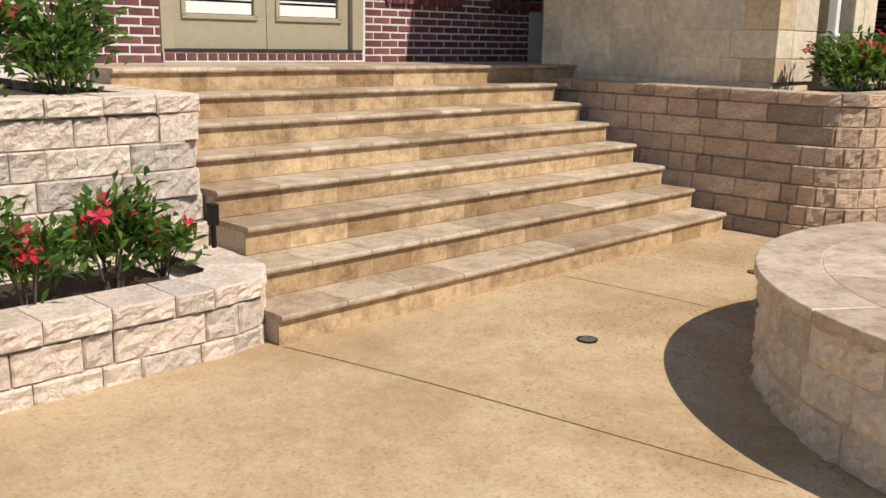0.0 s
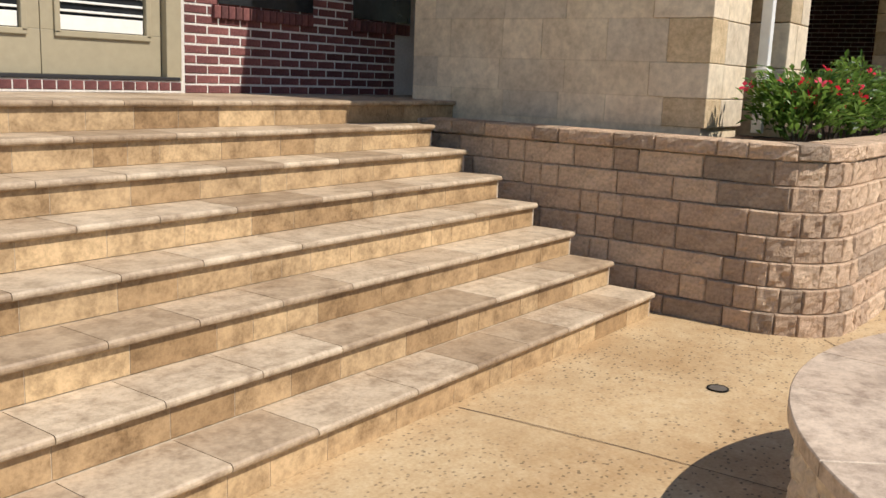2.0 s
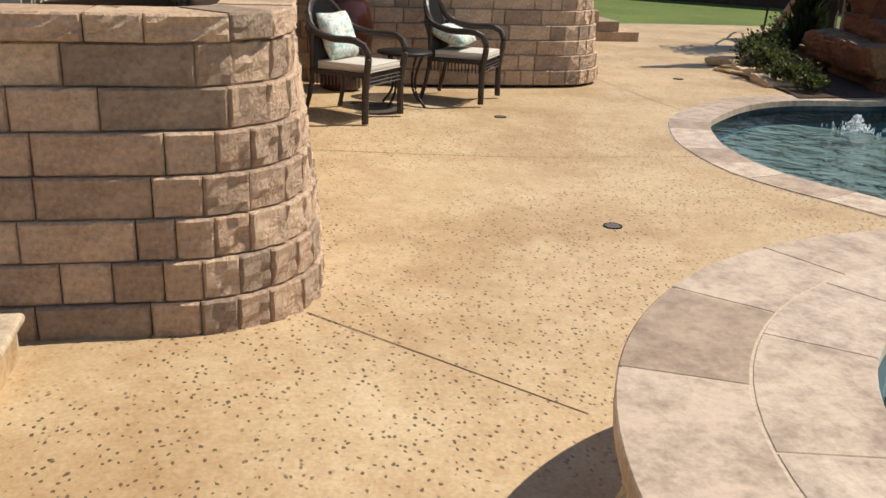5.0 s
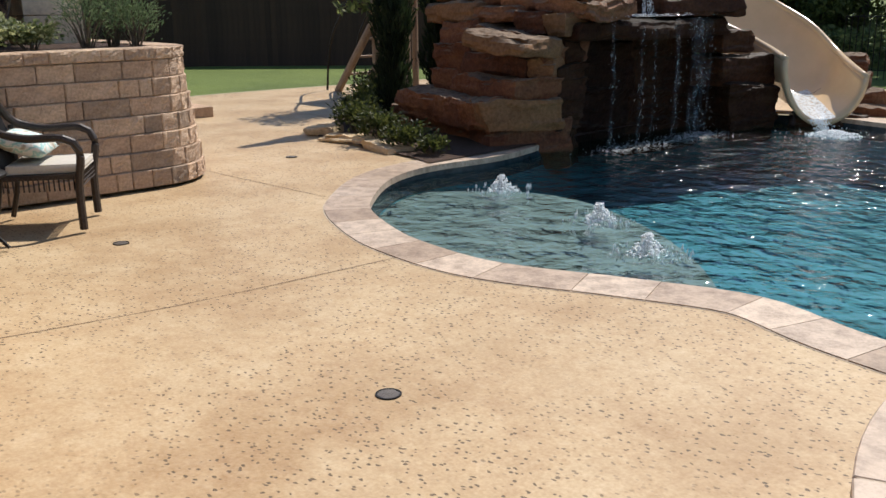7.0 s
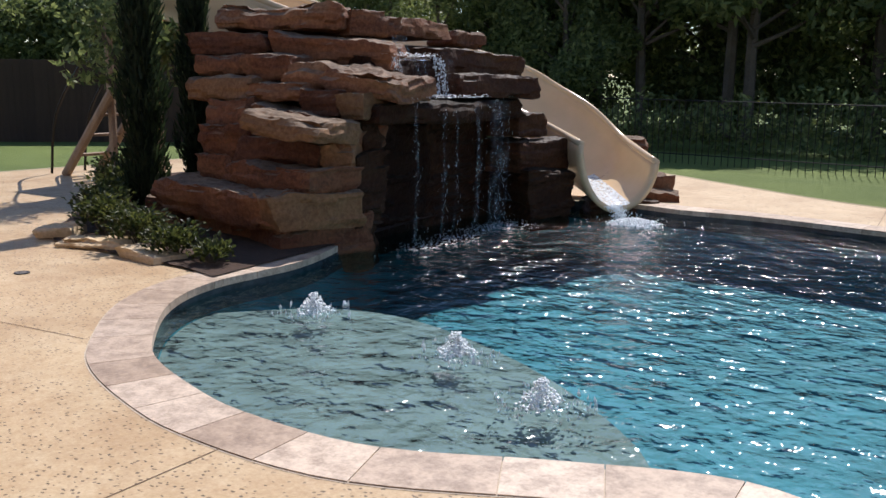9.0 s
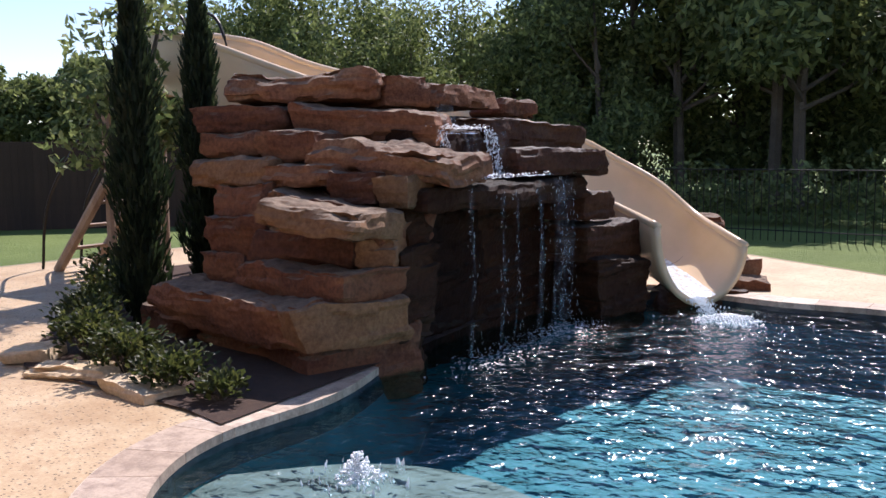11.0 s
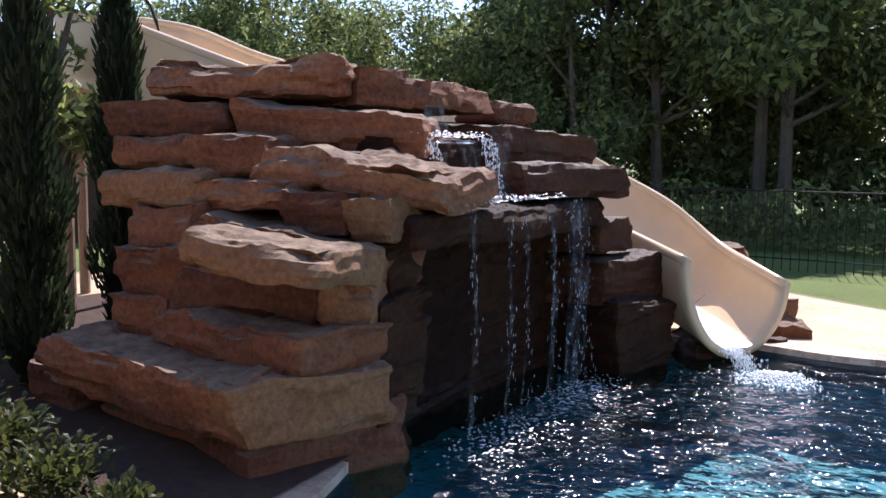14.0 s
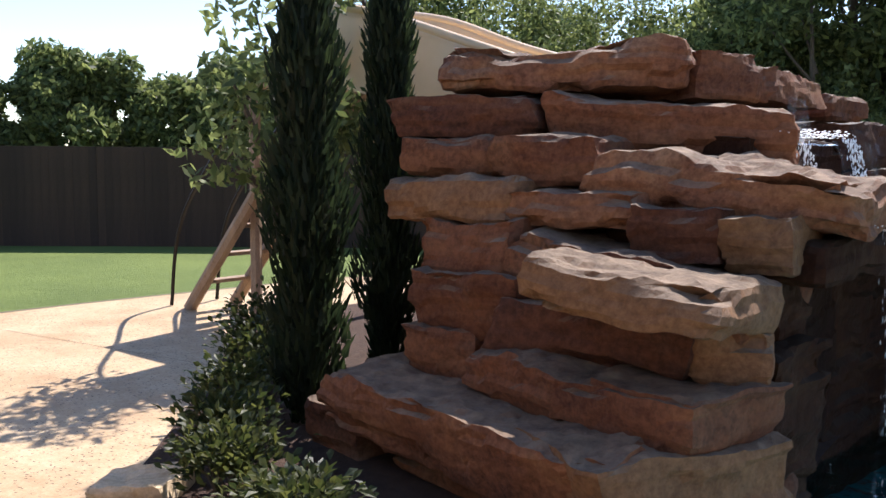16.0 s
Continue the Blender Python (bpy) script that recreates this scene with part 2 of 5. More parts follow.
BARK = grain("tree_bark", (0.06, 0.045, 0.03), (0.15, 0.12, 0.085), 4, 40, 0.9, 0.8, 0.02)
POOL_WATER = water("pool_water", (0.76, 0.93, 0.96), 0.09, 3.9, 0.165, 1.0, (11.0, -7.4, -0.2))
SPA_PLASTER = plain("dark_spa_plaster", (0.03, 0.075, 0.09), 0.6, wear=0.3, scale=6)
TILE = plain("dark_waterline_tile", (0.035, 0.05, 0.06), 0.2, wear=0.4, scale=9)
PLASTER = plain("blue_plaster", (0.009, 0.165, 0.205), 0.6, wear=0.2, scale=3)
PEBBLE = grain("grey_pebble_plaster", (0.12, 0.125, 0.11), (0.27, 0.275, 0.24), 3, 70, 0.7, here=True)
FOAM = plain("white_foam", (0.85, 0.88, 0.88), 0.4)
GARDEN_LEAF = leafy("glossy_garden_leaf", (0.04, 0.095, 0.014), (0.2, 0.32, 0.06), 0.35)
IVY_LEAF = leafy("variegated_leaf", (0.05, 0.08, 0.02), (0.42, 0.44, 0.22), 0.5)
SHRUB_LEAF = leafy("shrub_leaf", (0.022, 0.036, 0.01), (0.12, 0.13, 0.033), 0.5)
CYPRESS_LEAF = leafy("cypress_leaf", (0.01, 0.018, 0.008), (0.035, 0.05, 0.018), 0.7)
HERB_LEAF = leafy("herb_leaf", (0.06, 0.1, 0.04), (0.2, 0.26, 0.13), 0.6)
PETAL = leafy("red_petal", (0.6, 0.01, 0.03), (0.9, 0.06, 0.12), 0.5)
GLAZE = plain("brown_glazed_pot", (0.05, 0.016, 0.01), 0.12, wear=0.4, scale=5)
BLACK_POT = plain("black_glazed_pot", (0.012, 0.012, 0.014), 0.15)
GRATE = plain("worn_drain_grate", (0.15, 0.13, 0.11), 0.5, 0.3)
IRON = plain("black_iron", (0.02, 0.018, 0.016), 0.5, 0.6)
CUSHION = plain("cream_cushion", (0.52, 0.48, 0.41), 0.85, wear=0.08, scale=40)
TIMBER = grain("weathered_timber", (0.2, 0.13, 0.085), (0.4, 0.29, 0.2), 2, 30, 0.8, 0.5, 0.01, stretch=(5, 5, 0.7))
JOINT = plain("dark_joint", (0.13, 0.085, 0.05), 0.9)
GROUT = grain("tan_grout", (0.42, 0.33, 0.23), (0.58, 0.48, 0.36), 5, 60)


def patterned():
    n = Nodes("patterned_pillow", 0.85)
    n.colour(n.ramp(n.noise(16, 2, 0.4), [(0.42, (0.72, 0.72, 0.66)), (0.5, (0.25, 0.5, 0.47)), (0.56, (0.75, 0.75, 0.68)), (0.66, (0.45, 0.4, 0.3))]))
    n.bump(n.noise(120, 3), 0.2, 0.003)
    return n.mat


def falling(name="falling_water", thin=0.48, most=0.22):
    n = Nodes(name, 0.15)
    n.world_space()
    fac = n.ramp(n.noise(24, 4, 0.7, (1, 1, 0.2)), [(thin, (0.01, 0.01, 0.01)), (thin + 0.23, (most, most, most))])
    n.colour((0.75, 0.82, 0.86))
    see = n.add("ShaderNodeBsdfTransparent")
    m = n.add("ShaderNodeMixShader")
    n.link(fac, m.inputs[0])
    n.link(see.outputs[0], m.inputs[1])
    n.link(n.bsdf.outputs[0], m.inputs[2])
    n.link(m.outputs[0], n.tree.nodes["Material Output"].inputs[0])
    return n.mat


PILLOW = patterned()
FALLING = falling()
SUNLIT_POUR = falling("sunlit_pouring_water", 0.3, 0.8)
FILM = water("water_film", (0.9, 0.92, 0.92), 0.1, 12, 0.06, 1.0)


# ---- tools ----
def part(name, bm, material, parent=None, label="", smooth=False):
    me = bpy.data.meshes.new(name)
    bm.to_mesh(me)
    bm.free()
    me.materials.append(material)
    if smooth:
        me.shade_smooth()
    ob = new(name, me)
    if parent:
        ob.parent = parent
    if label:
        ob["label"] = label
    return ob


def thing(name, label, category, at=(0, 0, 0), group="", kind=""):
    ob = new(name)
    ob.location = at
    return tagged(ob, label, category, group, kind)


def put(name, me, m, parent):
    ob = new(name, me)
    ob.parent = parent
    ob.matrix_basis = m
    return ob


def box(bm, x0, x1, y0, y1, z0, z1, bevel=0.0, m=None):
    made = bmesh.ops.create_cube(bm, size=1.0)["verts"]
    for v in made:
        v.co = ((x0 + x1) / 2 + v.co.x * (x1 - x0), (y0 + y1) / 2 + v.co.y * (y1 - y0), (z0 + z1) / 2 + v.co.z * (z1 - z0))
        if m:
            v.co = m @ v.co
    if bevel:
        edges = list({e for v in made for e in v.link_edges})
        bmesh.ops.bevel(bm, geom=edges, offset=bevel, segments=2, affect="EDGES", profile=0.6)
    return bm


def boxed(x0, x1, y0, y1, z0, z1, bevel=0.0, m=None):
    return box(bmesh.new(), x0, x1, y0, y1, z0, z1, bevel, m)


def tube(bm, points, radius, sides=8, closed=False):
    """A tube through the points; radius: a number, or one for each point."""
    points = [Vector(p) for p in points]
    rings = []
    n = len(points)
    for i, p in enumerate(points):
        a, b = points[max(0, i - 1)], points[min(n - 1, i + 1)]
        if closed:
            a, b = points[i - 1], points[(i + 1) % n]
        d = (b - a).normalized()
        side = d.cross(Vector((0, 0, 1)) if abs(d.z) < 0.95 else Vector((1, 0, 0))).normalized()
        up = side.cross(d)
        r = radius[i] if isinstance(radius, (list, tuple)) else radius
        rings.append([bm.verts.new(p + (side * math.cos(2 * math.pi * k / sides) + up * math.sin(2 * math.pi * k / sides)) * r) for k in range(sides)])
    pairs = list(zip(rings, rings[1:])) + ([(rings[-1], rings[0])] if closed else [])
    for a, b in pairs:
        for k in range(sides):
            bm.faces.new((a[k], a[(k + 1) % sides], b[(k + 1) % sides], b[k]))
    if not closed:
        bm.faces.new(rings[0][::-1])
        bm.faces.new(rings[-1])
    return bm


def tubed(points, radius, sides=8, closed=False):
    return tube(bmesh.new(), points, radius, sides, closed)


def smooth_line(points, step=0.1, closed=False):
    """Points along a rounded line (Catmull-Rom) through the given ones."""
    P = [Vector(p) for p in points]
    n = len(P)
    out = []
    for i in range(n if closed else n - 1):
        if closed:
            p0, p1, p2, p3 = P[i - 1], P[i], P[(i + 1) % n], P[(i + 2) % n]
        else:
            p0, p1, p2, p3 = P[max(i - 1, 0)], P[i], P[i + 1], P[min(i + 2, n - 1)]
        k = max(1, int((p2 - p1).length / step))
        for j in range(k):
            t = j / k
            out.append(0.5 * (2 * p1 + (p2 - p0) * t + (2 * p0 - 5 * p1 + 4 * p2 - p3) * t * t + (3 * p1 - p0 - 3 * p2 + p3) * t ** 3))
    if not closed:
        out.append(P[-1])
    return out


class Line:
    """A plan line by its length; the outer side lies to its right."""
    def __init__(self, points):
        self.p = [Vector((*p[:2], 0)) for p in points]
        self.s = [0.0]
        for a, b in zip(self.p, self.p[1:]):
            self.s.append(self.s[-1] + (b - a).length)
        self.length = self.s[-1]

    def at(self, s):
        s = min(max(s, 0), self.length)
        i = max(0, min(len(self.p) - 2, next((k for k in range(len(self.s)) if self.s[k] > s), len(self.s) - 1) - 1))
        d = self.p[i + 1] - self.p[i]
        return self.p[i] + d * ((s - self.s[i]) / max(d.length, 1e-9))

    def placed(self, s, span):
        """The pose of a piece of that span: x along the line, -y outward."""
        a, b = self.at(s), self.at(s + span)
        d = (b - a).normalized()
        return Matrix.Translation(a) @ Matrix.Rotation(math.atan2(d.y, d.x), 4, "Z")


def arc(cx, cy, r, a0, a1, n=10):
    return [(cx + r * math.cos(radians(a0 + (a1 - a0) * k / n)), cy + r * math.sin(radians(a0 + (a1 - a0) * k / n))) for k in range(n + 1)]


def inside(x, y, poly):
    odd = False
    for i in range(len(poly)):
        (x0, y0), (x1, y1) = poly[i - 1][:2], poly[i][:2]
        if (y0 > y) != (y1 > y) and x < (x1 - x0) * (y - y0) / (y1 - y0) + x0:
            odd = not odd
    return odd


def ground(x, y):
    """The height of the paved ground, which falls a little toward the pool."""
    t = min(1, max(0, (3.4 - y) / 2.8))
    return -0.09 * t * t * (3 - 2 * t)


def sheet(outer, holes, spacing, height, keep=None):
    """A flat or rolling sheet with holes in it, as a bmesh."""
    from mathutils.geometry import delaunay_2d_cdt
    pts, edges = [], []
    for ring in [outer, *holes]:
        b = len(pts)
        pts += [Vector(p[:2]) for p in ring]
        edges += [(b + i, b + (i + 1) % len(ring)) for i in range(len(ring))]
    xs, ys = [p[0] for p in outer], [p[1] for p in outer]
    x = min(xs)
    while spacing and x < max(xs):
        y = min(ys)
        while y < max(ys):
            if inside(x, y, outer) and not any(inside(x, y, h) for h in holes):
                pts.append(Vector((x, y)))
            y += spacing
        x += spacing
    v, e, f, *_ = delaunay_2d_cdt(pts, edges, [], 0, 1e-5)
    bm = bmesh.new()
    vs = [bm.verts.new((p.x, p.y, height(p.x, p.y))) for p in v]
    for tri in f:
        c = sum((v[i] for i in tri), Vector((0, 0))) / len(tri)
        if inside(c.x, c.y, outer) and not any(inside(c.x, c.y, h) for h in holes):
            bm.faces.new([vs[i] for i in tri])
    bmesh.ops.delete(bm, geom=[q for q in bm.verts if not q.link_faces], context="VERTS")
    bmesh.ops.recalc_face_normals(bm, faces=bm.faces)
    for q in bm.faces:
        if q.normal.z < 0:
            q.normal_flip()
    return bm


def strip(a, b, za, zb, out=None):
    """A band between two lines of equal count."""
    bm = out or bmesh.new()
    A, B = [bm.verts.new((p[0], p[1], za if not callable(za) else za(*p[:2]))) for p in a], [bm.verts.new((p[0], p[1], zb if not callable(zb) else zb(*p[:2]))) for p in b]
    for i in range(len(A) - 1):
        bm.faces.new((A[i], A[i + 1], B[i + 1], B[i]))
    return bm


# ---- ground, deck and pool ----
POOL = [(12.52, -2.73), (12.26, -2.05), (11.66, -1.39), (11.27, -1.11), (10.69, -0.89), (10.32, -0.81), (9.77, -0.79), (9.38, -0.88), (8.76, -1.16), (8.1, -1.38),
        (7.47, -1.23), (6.9, -1.2), (6.2, -1.5), (5.4, -2.2), (4.9, -3.2), (4.7, -4.6), (5.0, -6.2), (5.9, -7.7), (7.2, -8.45), (8.47, -8.6), (9.83, -8.85), (10.8, -8.85),
        (11.8, -9.0), (13.2, -8.4), (13.4, -7.0), (13.2, -5.6), (12.75, -4.6), (12.5, -3.7)]
LIP = smooth_line([(*p, 0) for p in POOL], 0.12, True)


def beside(line, far):
    """A closed line moved outward by that much."""
    out = []
    for i, p in enumerate(line):
        d = (line[(i + 2) % len(line)] - line[i - 2]).normalized()
        out.append(p + Vector((d.y, -d.x, 0)) * far)
    return out


area = sum(a.x * b.y - b.x * a.y for a, b in zip(LIP, LIP[1:] + LIP[:1]))
OUT = 1 if area > 0 else -1
OUTER = beside(LIP, OUT * 0.335)
DECK = [(-6, -4), (2, -6), (3.2, -8.5), (5.5, -9.9), (8.72, -10.59), (11.07, -12.0), (12.57, -13.0), (15, -14), (18, -13), (20.2, -10.5), (20.8, -7.6), (21.0, -5.0), (20.8, -3.5), (20.2, -1), (18.5, 3), (18, 8), (-6, 8)]
DECK = [p[:2] for p in smooth_line([(*p, 0) for p in DECK[1:14]], 0.5)] + [(20.8, -3.5), (20.2, -1), (18.5, 3), (18, 8), (-6, 8), (-6, -4)]
deck = part("pavement", sheet(DECK, [[tuple(p[:2]) for p in beside(LIP, OUT * 0.24)]], 0.6, ground), CONCRETE)
tagged(deck, "tan stained concrete pool deck with dark pits", "pavement", kind="structure")
far_edge = [(1500 * math.cos(k * math.pi / 12), 1500 * math.sin(k * math.pi / 12)) for k in range(24)]
inner = [(x * 1.0, y * 1.0) for x, y in DECK]
lawn = part("ground", sheet(far_edge, [inner], 0, lambda x, y: -0.075), GRASS)
tagged(lawn, "mown green lawn running to the trees", "lawn", kind="structure")

basin = bmesh.new()
ring = [*LIP, LIP[0]]
low = beside(LIP, OUT * -0.25)
mid_ring = beside(LIP, OUT * -0.02)
band = strip(ring, [*mid_ring, mid_ring[0]], -0.1, -0.32)
tagged(part("waterline_tile", band, TILE), "dark tile band at the waterline", "tile band", kind="structure")
strip([*mid_ring, mid_ring[0]], [*low, low[0]], -0.32, -0.85, basin)
me_floor = sheet([tuple(p[:2]) for p in low], [], 0, lambda x, y: -0.84)
tmp = bpy.data.meshes.new("tmp")
me_floor.to_mesh(tmp)
basin.from_mesh(tmp)
bpy.data.meshes.remove(tmp)
tagged(part("pool_basin", basin, PLASTER), "blue plastered swimming pool basin", "pool", kind="structure")
SHELF = [(12.45, -2.75), (11.9, -3.3), (11.2, -3.45), (10.2, -3.1), (9.4, -2.6), (8.75, -2.0), (8.35, -1.3)]
edge_in = smooth_line([(*p, 0) for p in SHELF], 0.15)
shore = [p for p in LIP if 8.3 < p.x < 12.6 and p.y > -2.75]
shelf_ring = [tuple(p[:2]) for p in edge_in] + [tuple(p[:2]) for p in sorted(beside(shore, 0), key=lambda q: q.x)]
shelf = sheet(shelf_ring, [], 0, lambda x, y: -0.33)
strip(edge_in, edge_in, -0.33, -0.83, shelf)
tagged(part("tanning_ledge", shelf, PEBBLE), "shallow grey pebble tanning ledge under clear water", "pool ledge", kind="structure")
surface = sheet([tuple(p[:2]) for p in beside(LIP, OUT * 0.005)], [], 0.5, lambda x, y: -0.19)
tagged(part("water", surface, POOL_WATER), "rippled clear blue pool water glinting in sun", "water", kind="structure")

coping = thing("pool_coping", "tan travertine coping stones round the pool edge", "coping", kind="structure")
outer_line, k = OUTER, 0
while k < len(LIP):
    n = random.choice((3, 3, 4))
    ids = [(k + j) % len(LIP) for j in range(n + 1)]
    k += n
    if k >= len(LIP):
        ids = [i for i in ids if i >= k - n] + [0]
    mid = LIP[ids[0]]
    if mid.x > 12.75 or (mid.x > 11.4 and mid.y < -8.3):
        continue
    bm = bmesh.new()
    a, b = [], []
    for q, i in enumerate(ids):
        pi, po = LIP[i], outer_line[i]
        if q == 0:
            pi, po = pi.lerp(LIP[ids[1]], 0.04), po.lerp(outer_line[ids[1]], 0.04)
        a.append(pi + (pi - po).normalized() * 0.025)
        b.append(po)
    top, cut = [], []
    for ln in (a, b):
        top.append([bm.verts.new((p.x, p.y, ground(p.x, p.y) + 0.008)) for p in ln])
        cut.append([bm.verts.new((p.x, p.y, ground(p.x, p.y) - 0.05)) for p in ln])
    for i in range(len(ids) - 1):
        bm.faces.new((top[0][i], top[0][i + 1], top[1][i + 1], top[1][i]))
        bm.faces.new((cut[0][i], cut[0][i + 1], top[0][i + 1], top[0][i]))
        bm.faces.new((cut[1][i], cut[1][i + 1], top[1][i + 1], top[1][i]))
    bm.faces.new((top[0][0], top[1][0], cut[1][0], cut[0][0]))
    bm.faces.new((top[0][-1], top[1][-1], cut[1][-1], cut[0][-1]))
    bmesh.ops.recalc_face_normals(bm, faces=bm.faces)
    part("coping_stone", bm, COPING, coping)
part("grout_bed", strip([*beside(LIP, OUT * 0.01), beside(LIP, OUT * 0.01)[0]], [*beside(LIP, OUT * 0.347), beside(LIP, OUT * 0.347)[0]], lambda x, y: ground(x, y) + 0.002, lambda x, y: ground(x, y) + 0.002), GROUT, coping)


# ---- block walls ----
def block_mesh(length, seed, high=0.1545, deep=0.24, rough=0.01, material=None, lip=0.007):
    """One split-face wall block, x along, front toward -y, base at z 0."""
    rnd = random.Random(seed)
    bm = bmesh.new()
    us = [0.0, 0.009, *[0.009 + (length - 0.026) * k / max(2, int(length / 0.04)) for k in range(1, max(2, int(length / 0.04)))], length - 0.017, length - 0.008]
    ws = [0.0, 0.008, *[0.008 + (high - 0.02) * k / 4 for k in range(1, 4)], high - 0.012, high - 0.004]
    nx, nz = len(us) - 1, len(ws) - 1
    g = []
    for i, u in enumerate(us):
        row = []
        for j, w in enumerate(ws):
            rim = i in (0, nx) or j in (0, nz)
            y = lip if rim else rnd.uniform(-rough, rough) - 0.004
            row.append(bm.verts.new((0.0025 + u * (length - 0.005) / (length - 0.008), y, 0.0005 + w * (high - 0.001) / (high - 0.004))))
        g.append(row)
    for i in range(nx):
        for j in range(nz):
            bm.faces.new((g[i][j], g[i + 1][j], g[i + 1][j + 1], g[i][j + 1]))
    back = [bm.verts.new((x, deep, z)) for x, z in ((0.0025, 0.0005), (length - 0.0025, 0.0005), (length - 0.0025, high - 0.0005), (0.0025, high - 0.0005))]
    bm.faces.new([r[nz] for r in g] + [back[2], back[3]])
    bm.faces.new([*g[0][::-1], back[0], back[3]][::-1])
    bm.faces.new([*g[-1], back[2], back[1]][::-1])
    bmesh.ops.recalc_face_normals(bm, faces=bm.faces)
    me = bpy.data.meshes.new("block")
    bm.to_mesh(me)
    bm.free()
    me.materials.append(material or BLOCK)
    for f in me.polygons:
        f.use_smooth = False
    return me


SIZES = (0.14, 0.18, 0.3, 0.4, 0.45)
BLOCKS = {s: [block_mesh(s, 17 * i + int(s * 1000)) for i in range(4)] for s in SIZES}
BLOCKS_CREAM = {s: [block_mesh(s, 19 * i + int(s * 1000), material=CREAM_BLOCK) for i in range(4)] for s in SIZES}
BLOCKS_SAWN = {s: [block_mesh(s, 23 * i + int(s * 1000), rough=0.006, lip=0.006) for i in range(4)] for s in SIZES}
CAPS_CREAM = {s: [block_mesh(s, 7 * i + int(s * 2000), 0.1, 0.3, 0.008, CREAM_BLOCK) for i in range(3)] for s in (0.2, 0.3, 0.42)}
CAPS = {s: [block_mesh(s, 5 * i + int(s * 2000), 0.1, 0.3, 0.008) for i in range(3)] for s in (0.2, 0.3, 0.42)}


def fitting(line, s, sizes, rnd):
    """A block length that suits the bend of the line at s."""
    d0 = line.placed(s, 0.05).to_3x3().col[0]
    d1 = line.placed(min(line.length - 0.06, s + 0.3), 0.05).to_3x3().col[0]
    return rnd.choice(sizes[:2] if d0.dot(d1) < 0.97 else sizes)


def block_wall(ob, points, base, courses, batter=0.02, cap=True, high=0.155, seed=1, kinds=(None, None)):
    rnd = random.Random(seed)
    for c in range(courses + (1 if cap else 0)):
        line = Line(inset(points, batter * c - (0.035 if c == courses else 0)))
        s = -rnd.uniform(0.0, 0.2)
        sizes = (0.2, 0.3, 0.42) if c == courses else SIZES
        while s < line.length - 0.06:
            w = fitting(line, max(0, s), sizes, rnd)
            s0 = max(0, s)
            fit_w = min(w, line.length - s0) if s >= 0 else w + s
            m = line.placed(s0, fit_w)
            real = (line.at(s0 + fit_w) - line.at(s0)).length
            sawn = kinds[0] is BLOCKS and abs(m.col[0].y) > 0.95
            me = rnd.choice((kinds[1] if c == courses else BLOCKS_SAWN if sawn else kinds[0])[w])
            z = base + c * high
            put("cap_block" if c == courses else "block", me, m @ Matrix.Translation((0, rnd.uniform(-0.004, 0.004), z + (rnd.uniform(0, 0.006) if c == courses else 0))) @ Matrix.Diagonal((real / w, 1, 1, 1)), ob)
            s = s0 + fit_w


def inset(points, far):
    pts = [Vector((*p[:2], 0)) for p in points]
    out = []
    for i, p in enumerate(pts):
        a, b = pts[max(0, i - 1)], pts[min(len(pts) - 1, i + 1)]
        d = (b - a).normalized()
        out.append(p + Vector((-d.y, d.x, 0)) * far)
    return out


def wall_core(points, far, z0, z1, material, name, parent):
    """The solid body behind the blocks."""
    bm = bmesh.new()
    f, b = inset(points, far), inset(points, far + 0.15)
    strip(f, f, z0, z1, bm)
    strip(b, f, z1, z1, bm)
    return part(name, bm, material, parent)


TERRACE = [(7.02, 7.0), (7.04, 3.5), *arc(7.58, 3.1, 0.55, 180, 270, 8)[0:], (9.0, 2.5), (11.8, 2.5), *arc(12.0, 3.1, 0.6, -90, 0, 6), (12.6, 4.2)]
BACK = [(13.3, 4.2), (13.3, -0.35), *arc(13.95, -0.35, 0.65, 180, 270, 8), (15.4, -1.0), (16.2, -1.0)]
terrace_wall = thing("wall_terrace", "tan split-face block retaining wall with rounded corner", "retaining wall", kind="structure")
back_wall = thing("wall_back", "tan split-face block retaining wall behind wicker chairs", "retaining wall", kind="structure")
SILL = [(12.6, 4.2), (13.3, 4.2)]
LOWER = [(-1.6, 3.7), (1.2, 3.69), (1.9, 3.7), *arc(2.28, 4.06, 0.37, -85, 0, 7), (2.66, 4.5)]
UPPER = [(-1.6, 4.57), (2.69, 4.57), (2.75, 4.63), (2.76, 6.9)]
low_wall = thing("wall_low_planter", "low cream block planter wall beside steps", "planter wall", kind="structure")
high_wall = thing("wall_high_planter", "tall cream block planter wall beside steps", "planter wall", kind="structure")
for ob, pts, base, n, sd in ((terrace_wall, TERRACE, -0.03, 7, 3), (back_wall, BACK, -0.06, 7, 8), (low_wall, LOWER, -0.065, 2, 5), (high_wall, UPPER, 0.0, 7, 9)):
    block_wall(ob, pts, base, n, 0.012 if ob in (low_wall, high_wall) else 0.02, seed=sd, kinds=(BLOCKS_CREAM, CAPS_CREAM) if ob in (low_wall, high_wall) else (BLOCKS, CAPS))
    wall_core(pts, 0.2, -0.1, base + n * 0.155, MORTAR, "core", ob)

soil_z = 1.12
tagged(part("planting_bed", sheet([(7.35, 7.0), (7.35, 3.2), (7.7, 2.85), (12.2, 2.85), (12.35, 6.0), (12.35, 7.0)], [], 0, lambda x, y: soil_z), EARTH), "dark mulch bed behind the wall", "bed", kind="structure")
tagged(part("planting_bed", sheet([(13.6, 6.0), (13.6, -0.3), (14.1, -0.75), (17, -0.75), (17, 6.0)], [], 0, lambda x, y: soil_z), EARTH), "dark mulch bed behind the wall", "bed", kind="structure")
